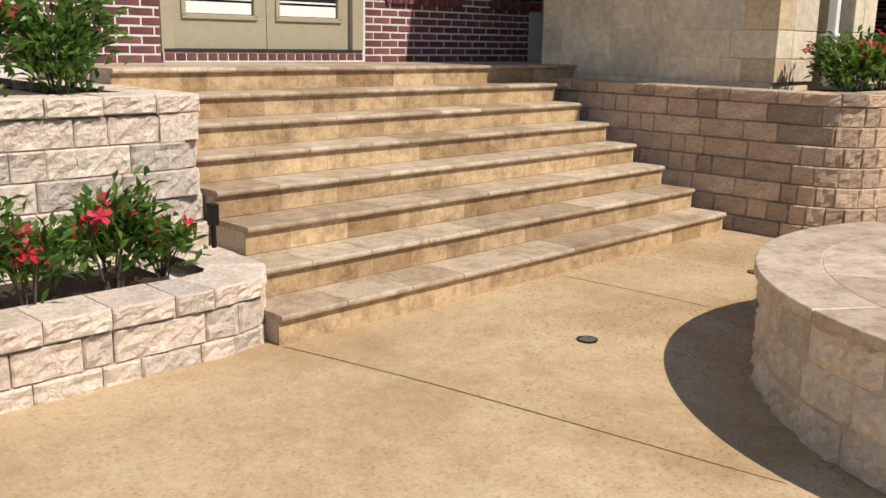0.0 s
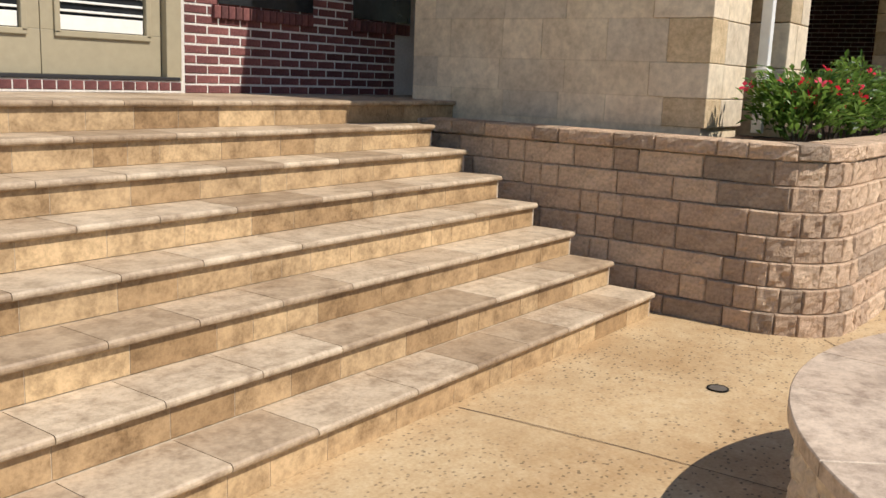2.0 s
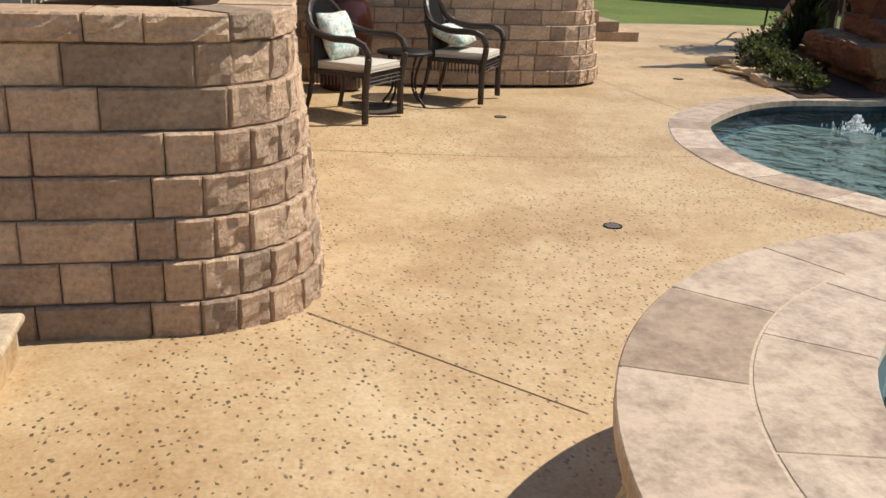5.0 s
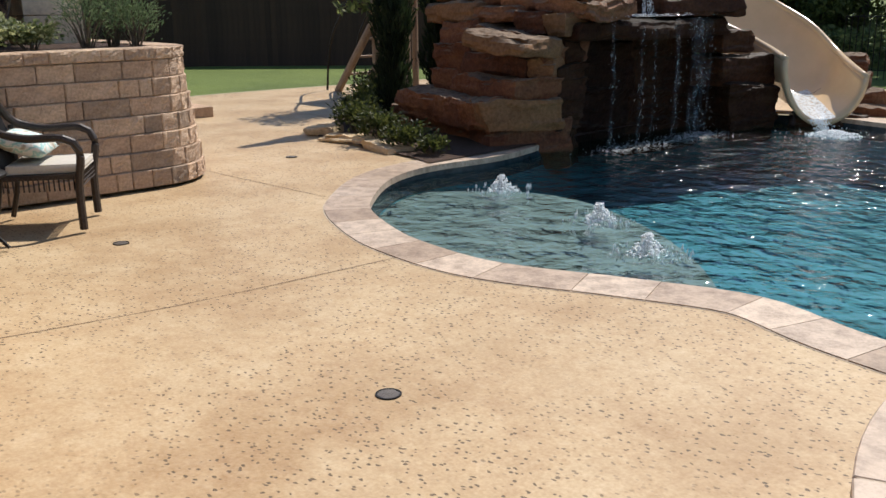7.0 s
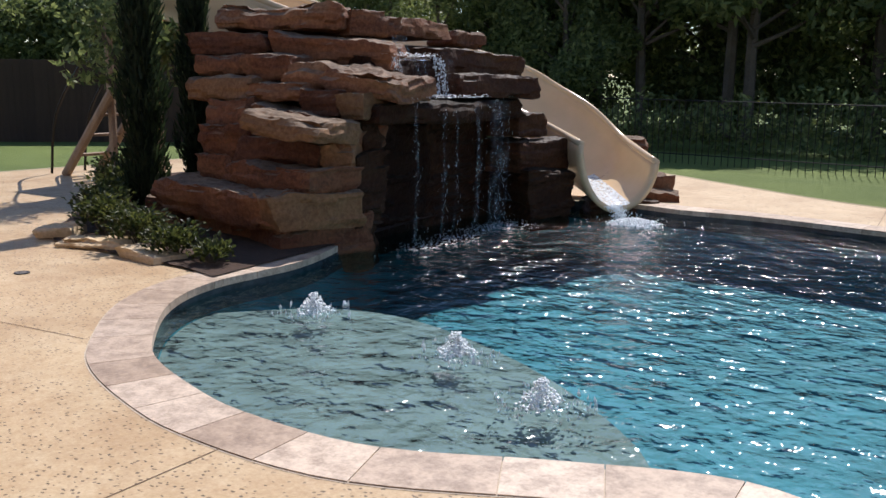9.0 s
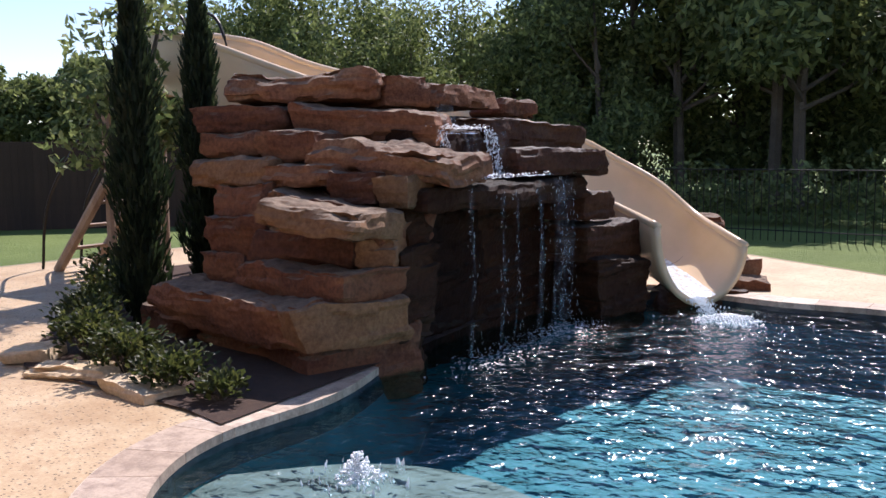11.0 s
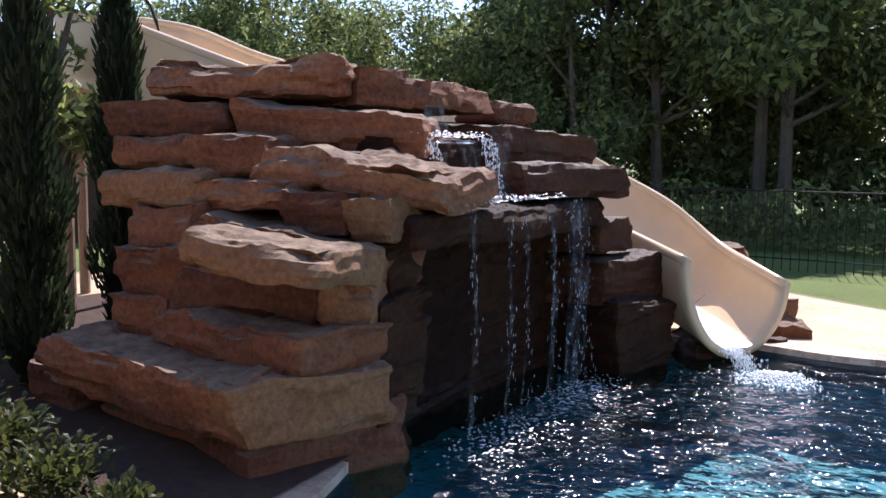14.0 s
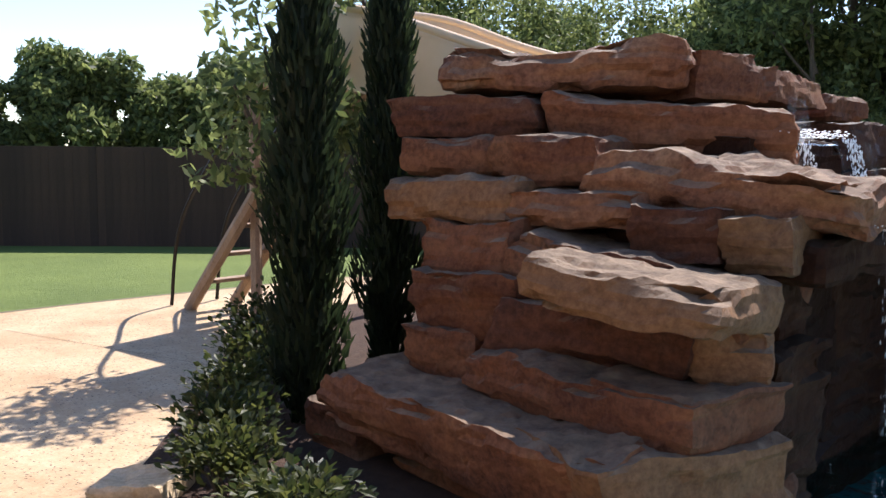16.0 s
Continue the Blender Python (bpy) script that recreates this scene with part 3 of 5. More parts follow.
tagged(part("planting_bed", boxed(-1.6, 2.2, 3.9, 4.6, 0.0, 0.3), EARTH), "dark mulch in the low planter", "bed", kind="structure")
tagged(part("planting_bed", boxed(-1.6, 2.5, 4.75, 6.9, 0.0, 1.12), EARTH), "dark mulch in the tall planter", "bed", kind="structure")

# ---- steps ----
RISE, GO, X0, X1, Y0 = 0.161, 0.303, 2.46, 6.9, 3.65


def tile_mesh(w, deep, thick, round_front, material):
    bm = boxed(0, w - 0.004, 0, deep, -thick, 0)
    if round_front:
        ed = [e for e in bm.edges if all(abs(v.co.y) < 1e-6 for v in e.verts) and abs(e.verts[0].co.z - e.verts[1].co.z) < 1e-6]
        bmesh.ops.bevel(bm, geom=ed, offset=thick * 0.45, segments=3, affect="EDGES", profile=0.5)
    me = bpy.data.meshes.new("tile")
    bm.to_mesh(me)
    bm.free()
    me.materials.append(material)
    return me


WIDTHS = (0.2, 0.3, 0.42, 0.46)
TREADS = {w: tile_mesh(w, GO + 0.02, 0.035, True, TREAD) for w in (0.42, 0.46, 0.61)}
RISERS = {w: tile_mesh(w, RISE - 0.037, 0.012, False, TRAVERTINE) for w in WIDTHS}
steps = thing("steps", "eight wide brown travertine steps with rounded nosings", "steps", kind="structure")
rnd = random.Random(4)
for i in range(8):
    z, y = RISE * (i + 1), Y0 + GO * i
    left = X0 + 0.05 if i < 2 else 2.72
    part("step_core", boxed(left + 0.01, X1 + (0.02 if i < 7 else 0.6), y + 0.003, 7.0 if i == 7 else Y0 + GO * 7 + 0.1, 0.0 if i == 0 else z - RISE, z - 0.003), GROUT, steps)
    for is_tread in (True, False):
        x = left
        end = X1 + (0.02 if is_tread else 0)
        if i == 7:
            end = 7.6
        while x < end - 0.02:
            w = rnd.choice((0.42, 0.46, 0.61) if is_tread else WIDTHS)
            fit_w = min(w, end - x)
            if end - x - fit_w < 0.1:
                fit_w = end - x
            if is_tread:
                m = Matrix.Translation((x, y - 0.03, z)) @ Matrix.Diagonal((fit_w / w, 1, 1, 1))
                put("tread_tile", TREADS[w], m, steps)
            else:
                m = Matrix.Translation((x, y, z - RISE + 0.001)) @ Matrix.Rotation(radians(90), 4, "X") @ Matrix.Diagonal((fit_w / w, 1, 1, 1))
                put("riser_tile", RISERS[w], m @ Matrix.Translation((0, 0, -0.001)), steps)
            x += fit_w
landing = thing("landing", "brown travertine landing before the french doors", "landing", kind="structure")
for r in range(3):
    x = 2.7 - 0.2 * (r % 2)
    while x < 9.5:
        put("floor_tile", TREADS[0.46], Matrix.Translation((x, Y0 + GO * 7 + 0.29 + r * 0.3, RISE * 8)) @ Matrix.Diagonal((1, 0.3 / (GO + 0.02), 1, 1)), landing)
        x += 0.46
part("bed", boxed(2.7, 9.5, Y0 + GO * 7 + 0.3, 7.0, 1.0, RISE * 8 - 0.003), GROUT, landing)

# ---- spa ----
SX, SY, SR, SZ = 4.87, 0.48, 1.665, 0.5
spa = thing("raised_spa", "round raised stone spa with wide flagstone rim", "spa", (SX, SY, 0))


def ring_piece(r0, r1, a0, a1, z0, z1, n=6):
    bm = bmesh.new()
    c = []
    for k in range(n + 1):
        a = radians(a0 + (a1 - a0) * k / n)
        c.append([bm.verts.new((r * math.cos(a), r * math.sin(a), z)) for r, z in ((r0, z1), (r1, z1), (r1, z0), (r0, z0))])
    for a, b in zip(c, c[1:]):
        for k in range(4):
            bm.faces.new((a[k], a[(k + 1) % 4], b[(k + 1) % 4], b[k]))
    bm.faces.new(c[0])
    bm.faces.new(c[-1][::-1])
    bmesh.ops.recalc_face_normals(bm, faces=bm.faces)
    return bm


def chopped(r0, r1, a0, a1, z0, z1, n=10, m=6):
    """A curved stone with a rough split outer face."""
    bm = bmesh.new()
    g = []
    for i in range(n + 1):
        a = radians(a0 + (a1 - a0) * i / n)
        col = []
        for j in range(m + 1):
            rim = i in (0, n) or j in (0, m)
            r = r1 + (-0.012 if rim else rnd.uniform(-0.004, 0.022))
            col.append(bm.verts.new((r * math.cos(a), r * math.sin(a), z0 + (z1 - z0) * j / m)))
        g.append(col)
    for p, q in zip(g, g[1:]):
        for j in range(m):
            bm.faces.new((p[j], q[j], q[j + 1], p[j + 1]))
    back = [[bm.verts.new((r0 * math.cos(radians(a)), r0 * math.sin(radians(a)), z)) for z in (z0, z1)] for a in (a0, a1)]
    bm.faces.new([*g[0][::-1], *back[0]])
    bm.faces.new([*g[-1], *back[1][::-1]])
    bm.faces.new([*[c[-1] for c in g], back[1][1], back[0][1]])
    bm.faces.new([*[c[0] for c in g][::-1], back[0][0], back[1][0]])
    bmesh.ops.recalc_face_normals(bm, faces=bm.faces)
    return bm


for r0, r1, w in ((1.1, 1.38, 22), (1.384, SR + 0.02, 19)):
    a = 3.0
    while a < 362:
        s = min(w * rnd.uniform(0.8, 1.2), 363 - a)
        if 363 - a - s < 6:
            s = 363 - a
        piece = ring_piece(r0, r1, a + 0.1, a + s - 0.1, SZ - 0.05, SZ)
        bmesh.ops.bevel(piece, geom=[e for e in piece.edges if e.is_boundary is False and max(v.co.z for v in e.verts) > SZ - 0.01 and min(v.co.z for v in e.verts) > SZ - 0.01], offset=0.004, segments=1, affect="EDGES")
        part("rim_stone", piece, COPING, spa)
        a += s
for c in range(3):
    a = c * 7.0
    while a < 360 + c * 7.0 - 0.5:
        s = min(rnd.uniform(9, 17), 360 + c * 7.0 - a)
        part("face_stone", chopped(SR - 0.2, SR - 0.025 + rnd.uniform(-0.008, 0.008), a + 0.08, a + s - 0.08, -0.1 + c * 0.183, 0.081 + c * 0.183), SPA_STONE, spa)
        a += s
part("spa_core", ring_piece(1.12, SR - 0.034, 0, 360, -0.08, SZ - 0.052, 64), GROUT, spa)
part("rim_grout", ring_piece(1.105, SR + 0.012, 0, 360, SZ - 0.03, SZ - 0.0025, 64), GROUT, spa)
part("spa_basin", ring_piece(1.08, 1.115, 0, 360, -0.4, SZ - 0.06, 48), SPA_PLASTER, spa)
part("spa_floor", ring_piece(0.0, 1.1, 0, 360, -0.42, -0.4, 48), SPA_PLASTER, spa)
tagged(part("spa_water", ring_piece(0.0, 1.09, 0, 360, 0.35, 0.352, 48), POOL_WATER), "rippled water in the spa", "water", kind="structure").location = (SX, SY, 0)

# ---- house ----
HY = 6.9
house = thing("house_wall", "red brick house wall with pale mortar joints", "brick wall", kind="structure")
part("mortar_bed", boxed(-2.0, 3.68, HY, HY + 0.3, 0.0, 4.2), MORTAR, house)
part("mortar_bed", boxed(5.76, 18.0, HY, HY + 0.3, 0.0, 4.2), MORTAR, house)
part("mortar_bed", boxed(3.68, 5.76, HY, HY + 0.3, 3.5, 4.2), MORTAR, house)
brick_bm = boxed(0, 0.2, -0.005, 0.05, 0, 0.056)
brick_me = bpy.data.meshes.new("brick")
bmesh.ops.bevel(brick_bm, geom=[e for e in brick_bm.edges if all(v.co.y < 0 for v in e.verts)], offset=0.004, segments=1, affect="EDGES")
brick_bm.to_mesh(brick_me)
brick_bm.free()
brick_me.materials.append(BRICK)


def bricks(x0, x1, z0, z1, parent):
    rows = int((z1 - z0) / 0.072)
    for r in range(rows):
        x = x0 - (0.105 if r % 2 else 0)
        while x < x1 - 0.02:
            a, b = max(x, x0), min(x + 0.2, x1)
            if b - a > 0.03:
                put("brick", brick_me, Matrix.Translation((a, HY + rnd.uniform(-0.003, 0.003), z0 + r * 0.072)) @ Matrix.Diagonal(((b - a) / 0.2, 1, 1, 1)), parent)
            x += 0.213


bricks(1.4, 3.68, 1.29, 2.35, house)
bricks(5.8, 8.2, 1.29, 2.35, house)

french = thing("door_1", "taupe double french doors with white blinds", "door", (0, 0, 0), kind="structure")
for x0 in (3.8, 4.715):
    leaf = part("door_leaf", boxed(x0, x0 + 0.91, HY + 0.04, HY + 0.085, 1.4, 1.68, 0.004), DOOR, french)
    for a, b, c, d in ((x0, x0 + 0.13, 1.68, 3.4), (x0 + 0.78, x0 + 0.91, 1.68, 3.4), (x0 + 0.13, x0 + 0.78, 3.25, 3.4)):
        part("stile", boxed(a, b, HY + 0.04, HY + 0.085, c, d, 0.004), DOOR, leaf)
    for a, b, c, d in ((x0 + 0.09, x0 + 0.82, 1.64, 1.68), (x0 + 0.09, x0 + 0.13, 1.66, 3.3), (x0 + 0.78, x0 + 0.82, 1.66, 3.3)):
        part("glazing_bead", boxed(a, b, HY + 0.022, HY + 0.045, c, d, 0.006), DOOR, leaf)
    part("pane", boxed(x0 + 0.13, x0 + 0.78, HY + 0.062, HY + 0.066, 1.68, 3.25), GLASS, leaf)
    part("blind_rail", boxed(x0 + 0.14, x0 + 0.77, HY + 0.05, HY + 0.06, 1.685, 1.78, 0.004), WHITE, leaf)
    for k in range(10):
        part("slat", boxed(x0 + 0.14, x0 + 0.77, HY + 0.046, HY + 0.06, 1.8 + k * 0.06, 1.816 + k * 0.06, 0.003), WHITE, leaf)
for a, b in ((3.68, 3.795), (5.63, 5.76)):
    part("door_frame", boxed(a, b, HY - 0.02, HY + 0.1, 1.37, 3.5, 0.008), DOOR, french)
part("threshold", boxed(3.7, 5.74, HY - 0.03, HY + 0.1, 1.375, 1.4, 0.004), DARK, french)
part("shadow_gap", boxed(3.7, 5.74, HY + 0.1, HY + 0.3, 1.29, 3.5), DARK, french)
sill = thing("door_sill", "row of brick headers under the doors", "brick sill", kind="structure")
for k in range(21):
    put("brick", brick_me, Matrix.Translation((3.7 + k * 0.098, HY - 0.02, 1.305)) @ Matrix.Diagonal((0.44, 1, 1.05, 1)), sill)
part("mortar_bed", boxed(3.69, 5.75, HY - 0.02, HY + 0.2, 1.29, 1.372), MORTAR, sill)
for wx0, wx1 in ((6.1, 7.1), (7.6, 8.4)):
    win = thing("window_1", "dark house window with brick sill", "window", kind="structure")
    part("pane", boxed(wx0, wx1, HY - 0.02, HY - 0.014, 1.95, 3.2), GLASS, win)
    for k in range(int((wx1 - wx0 + 0.1) / 0.07)):
        put("sill_brick", brick_me, Matrix.Translation((wx0 - 0.05 + k * 0.07, HY - 0.03, 1.84)) @ Matrix.Diagonal((0.3, 1.2, 1.7, 1)), win)

# limestone pillar of the covered patio
pillar = thing("limestone_pillar", "broad cream limestone pillar with ochre quoins", "pillar", kind="structure")
PX0, PX1, PY0, PY1 = 7.6, 8.35, 3.66, 6.2
part("pillar_core", boxed(PX0 + 0.0035, PX1 - 0.02, PY0 + 0.02, PY1 - 0.02, 1.1, 3.38), LIMESTONE, pillar)
heights = (0.2, 0.24, 0.3, 0.2, 0.28, 0.24, 0.3, 0.26)
z = 1.2
for c, h in enumerate(heights):
    quoin = 0.42 if c % 2 else 0.3
    part("quoin", boxed(PX0 - 0.012, PX0 + 0.28, PY0 - 0.012, PY0 + quoin, z, z + h - 0.003, 0.007), OCHRE if c % 2 == 0 else LIMESTONE, pillar)
    y = PY0 + quoin + 0.006
    while y < PY1 - 0.02:
        w = min(rnd.uniform(0.35, 0.7), PY1 - y)
        part("ashlar", boxed(PX0 - rnd.uniform(0, 0.003), PX0 + 0.2, y, y + w - 0.0015, z, z + h - 0.0015, 0.002), LIMESTONE, pillar)
        y += w
    part("ashlar", boxed(PX0 + 0.29, PX1, PY0 - 0.008, PY0 + 0.2, z, z + h - 0.006, 0.006), LIMESTONE, pillar)
    z += h
# Unseen roof, inferred from the shade below; dark timber keeps bounced light down.
roof = part("patio_roof", boxed(7.3, 18.6, 3.0, 9.5, 3.4, 3.6), TIMBER)
part("eave", boxed(6.68, 7.3, 3.9, 9.5, 3.4, 3.6), TIMBER, roof)
part("eave", boxed(14.6, 18.6, -1.1, 3.0, 3.4, 3.6), TIMBER, roof)
# Unseen boards added under the roof edge to keep daylight out of the patio.
part("shade_board", boxed(9.7, 14.6, 3.0, 3.14, 2.72, 3.4), WHITE, roof)
part("shade_board", boxed(14.6, 18.6, -1.1, -0.96, 2.9, 3.4), WHITE, roof)
part("shade_board", boxed(14.6, 14.74, -0.96, 3.0, 2.8, 3.4), WHITE, roof)
tagged(roof, "flat underside of the covered patio roof", "roof", kind="structure")


# ---- waterfall rocks ----
def weather(q, s, a, b, h, p, rough):
    """How far a point of a slab moves from the plain block: split layers on the sides, flakes on top."""
    side = max(abs(p.x), abs(p.y))
    out = Vector((p.x if abs(p.x) >= abs(p.y) - 0.02 else 0, p.y if abs(p.y) >= abs(p.x) - 0.02 else 0, 0))
    move = noise.noise_vector(q * 1.7 + s) * 0.024 * rough + noise.noise_vector(q * 5.5 + s) * 0.018 * rough
    if side > 0.9:
        level = q.z * 13 + noise.noise(Vector((q.x, q.y, 0)) * 1.5 + s) * 1.2
        layer = math.floor(level)
        cut = noise.noise(Vector((q.x * 0.9 + layer * 5.1, q.y * 0.9 - layer * 3.7, layer * 2.3)) + s)
        move += out * cut * 0.034 * rough
        chip = noise.noise(q * 3.1 + s * 2)
        if abs(p.z) > 0.55 and chip > 0.12:
            move -= out * (chip - 0.12) * 0.16 * rough * abs(p.z)
            move.z -= (chip - 0.12) * 0.07 * rough * p.z
    if p.z > 0.9:
        flake = math.floor(noise.noise(Vector((q.x * 2.2, q.y * 2.2, 3.0)) + s) * 4) * 0.011
        move.z += (flake + noise.noise(q * 9 + s) * 0.016) * rough
    return move + noise.noise_vector(q * 19 + s) * 0.007


def block_of_stone(a, b, h, seed, rough=1.0, skew=0.08, e=34.0, step=0.04):
    """A split sandstone block about its middle, as a bmesh."""
    bm = bmesh.new()
    nx, ny, nz = max(6, int(a / step)), max(6, int(b / step)), max(5, int(h / (step * 0.75)))
    rnd = random.Random(seed * 31)
    move = {(i, j, k): Vector((rnd.uniform(-skew, skew) * min(a, 0.9), rnd.uniform(-skew, skew) * min(b, 0.9), rnd.uniform(-0.06, 0.06) * h)) for i in (0, 1) for j in (0, 1) for k in (0, 1)}
    s = Vector((seed * 7.3, seed * 3.1, seed * 1.7))
    seen = {}

    def vert(i, j, k):
        if (i, j, k) not in seen:
            p = Vector((i / nx * 2 - 1, j / ny * 2 - 1, k / nz * 2 - 1))
            p = p / (abs(p.x) ** e + abs(p.y) ** e + abs(p.z) ** e) ** (1 / e)
            u, v, w = (p.x + 1) / 2, (p.y + 1) / 2, (p.z + 1) / 2
            q = Vector((p.x * a / 2, p.y * b / 2, p.z * h / 2))
            for (ci, cj, ck), d in move.items():
                q += d * (u if ci else 1 - u) * (v if cj else 1 - v) * (w if ck else 1 - w)
            seen[(i, j, k)] = bm.verts.new(q + weather(q, s, a, b, h, p, rough))
        return seen[(i, j, k)]

    for i in range(nx):
        for j in range(ny):
            for k in (0, nz):
                f = (vert(i, j, k), vert(i + 1, j, k), vert(i + 1, j + 1, k), vert(i, j + 1, k))
                bm.faces.new(f if k else f[::-1])
    for i in range(nx):
        for k in range(nz):
            for j in (0, ny):
                f = (vert(i, j, k), vert(i + 1, j, k), vert(i + 1, j, k + 1), vert(i, j, k + 1))
                bm.faces.new(f[::-1] if j else f)
    for j in range(ny):
        for k in range(nz):
            for i in (0, nx):
                f = (vert(i, j, k), vert(i, j + 1, k), vert(i, j + 1, k + 1), vert(i, j, k + 1))
                bm.faces.new(f if i else f[::-1])
    return bm


def boulder(name, x, y, z, a, b, h, turn, seed, parent, material=None, rough=1.0):
    """A weathered slab from its near corner (x, y): a runs toward +x, b toward -y."""
    ob = part(name, block_of_stone(a, b, h, seed, rough), material or ROCK, parent)
    lean = random.Random(seed * 7)
    ob.matrix_basis = Matrix.Translation((x + a / 2, y - b / 2, z + h / 2)) @ pose(0, 0, 0, lean.uniform(-2, 2), lean.uniform(-2, 2), turn + lean.uniform(-3, 3))
    return ob


def fronted(x0, y0, x1, y1, z0, z1, deep, drop=0.0, material=None, rough=1.0, pitch=0.0, e=34.0, parent=None):
    """A slab whose front runs in plan from (x0, y0) to (x1, y1); drop: how far its second end hangs lower."""
    global slab_seed
    slab_seed += 1
    along = Vector((x1 - x0, y1 - y0, 0))
    a, h = along.length, z1 - z0
    along.normalize()
    back = Vector((-along.y, along.x, 0))
    ob = part("slab", block_of_stone(a, deep, h, slab_seed, rough, e=e), material or ROCK, parent)
    mid = Vector(((x0 + x1) / 2, (y0 + y1) / 2, (z0 + z1) / 2 - drop / 2)) + back * deep / 2
    ob.matrix_basis = Matrix.Translation(mid) @ Matrix.Rotation(math.atan2(along.y, along.x), 4, "Z") @ pose(0, 0, 0, pitch, math.degrees(math.atan2(drop, a)), 0)
    return ob


slab_seed = 100
falls = thing("rock_waterfall", "stacked red sandstone slabs forming a pool waterfall", "waterfall rocks")
near_stack = functools.partial(fronted, parent=falls)
# footing and the great base slab
near_stack(14.5, -4.35, 12.95, -4.08, -0.4, 0.08, 0.9)
near_stack(13.0, -4.02, 12.62, -4.95, -0.4, 0.2, 0.9)
near_stack(14.95, -4.24, 12.95, -3.88, 0.06, 0.42, 1.05, rough=1.25, material=PALE_ROCK)
near_stack(12.94, -3.86, 12.6, -4.8, 0.08, 0.41, 0.8, material=BUFF_ROCK)
near_stack(15.2, -4.35, 14.75, -4.3, -0.1, 0.2, 0.5)
# long low course
near_stack(14.64, -4.6, 14.15, -4.6, 0.4, 0.68, 0.7)
near_stack(14.12, -4.42, 12.76, -4.16, 0.4, 0.66, 0.75, drop=0.03)
near_stack(12.75, -4.17, 12.64, -4.74, 0.4, 0.66, 0.6)
near_stack(12.66, -4.72, 12.56, -5.12, 0.0, 0.78, 0.55, material=WET_SHADED_ROCK)
# shelf under the pale wedge
near_stack(14.64, -4.58, 13.85, -4.54, 0.66, 0.98, 0.8, drop=0.02, rough=1.2)
near_stack(14.0, -4.5, 12.95, -4.52, 0.64, 0.9, 0.7, drop=0.05)
near_stack(12.97, -4.55, 12.64, -4.66, 0.62, 0.84, 0.7, material=BUFF_ROCK)
near_stack(14.68, -4.68, 13.96, -4.64, 0.96, 1.24, 0.8)
near_stack(14.78, -4.85, 14.6, -4.8, 0.9, 1.24, 0.6)
near_stack(14.0, -4.6, 12.74, -4.62, 0.92, 1.22, 0.7, drop=0.16, rough=1.1)
near_stack(13.5, -4.13, 12.6, -4.2, 0.96, 1.16, 0.62, drop=0.12, material=BUFF_ROCK, rough=1.2, pitch=-4, e=20.0)
# middle courses
near_stack(15.04, -4.74, 14.08, -4.78, 1.22, 1.47, 0.8, material=BUFF_ROCK, e=9.0)
near_stack(14.1, -4.82, 13.36, -4.82, 1.23, 1.42, 0.7)
near_stack(13.42, -4.8, 12.95, -4.82, 1.1, 1.38, 0.7)
near_stack(12.98, -4.82, 12.62, -4.84, 1.08, 1.33, 0.7, material=BUFF_ROCK)
near_stack(15.04, -4.88, 14.38, -4.98, 1.46, 1.71, 0.8, e=12.0)
near_stack(14.37, -4.99, 13.72, -5.06, 1.45, 1.69, 0.7)
near_stack(13.7, -4.92, 12.42, -4.98, 1.4, 1.64, 0.95, drop=0.15, material=PALE_ROCK, rough=1.5, e=20.0)
# upper courses and the crown slab
near_stack(15.06, -4.95, 14.22, -5.24, 1.7, 1.95, 0.9, rough=0.7)
near_stack(14.21, -5.26, 12.99, -5.7, 1.67, 1.93, 0.9, drop=0.1, material=PALE_ROCK)
near_stack(14.86, -5.1, 13.52, -5.74, 1.96, 2.2, 1.0, rough=1.7, e=16.0, material=PALE_ROCK)
near_stack(13.56, -5.8, 13.4, -6.25, 1.92, 2.2, 0.6, e=16.0)
near_stack(13.5, -6.2, 13.36, -6.5, 1.92, 2.14, 0.5, e=12.0)
near_stack(13.55, -6.45, 13.5, -7.75, 1.94, 2.16, 0.8, rough=0.8)
near_stack(13.5, -7.85, 13.4, -8.5, 1.86, 2.06, 0.5, e=9.0)
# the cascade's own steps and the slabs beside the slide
near_stack(13.1, -5.55, 13.02, -6.75, 1.3, 1.7, 0.9, material=WET_SHADED_ROCK)
near_stack(12.98, -6.72, 12.76, -8.3, 1.54, 1.84, 0.9, drop=0.06, material=DARK_ROCK)
near_stack(12.7, -6.6, 12.3, -7.86, 1.26, 1.52, 1.0, material=DARK_ROCK)
near_stack(12.56, -4.95, 12.46, -7.74, 1.02, 1.25, 1.1, material=WET_SHADED_ROCK)
near_stack(12.42, -7.6, 12.34, -8.3, 0.78, 1.08, 0.6, material=DARK_ROCK)
near_stack(12.3, -7.5, 12.12, -8.42, 0.36, 0.74, 0.8, material=DARK_ROCK)
near_stack(12.25, -7.55, 11.95, -8.3, -0.35, 0.4, 0.8, material=WET_SHADED_ROCK)
near_stack(11.85, -8.6, 11.2, -9.2, -0.3, -0.02, 0.7, material=DARK_ROCK)
near_stack(11.55, -9.3, 11.05, -9.5, -0.2, 0.02, 0.6)
near_stack(11.6, -9.65, 11.25, -9.85, -0.05, 0.2, 0.6)
near_stack(12.2, -10.15, 11.8, -10.3, -0.1, 0.66, 0.6, e=12.0)
near_stack(11.95, -9.75, 11.6, -9.85, -0.1, 0.42, 0.6, e=12.0)
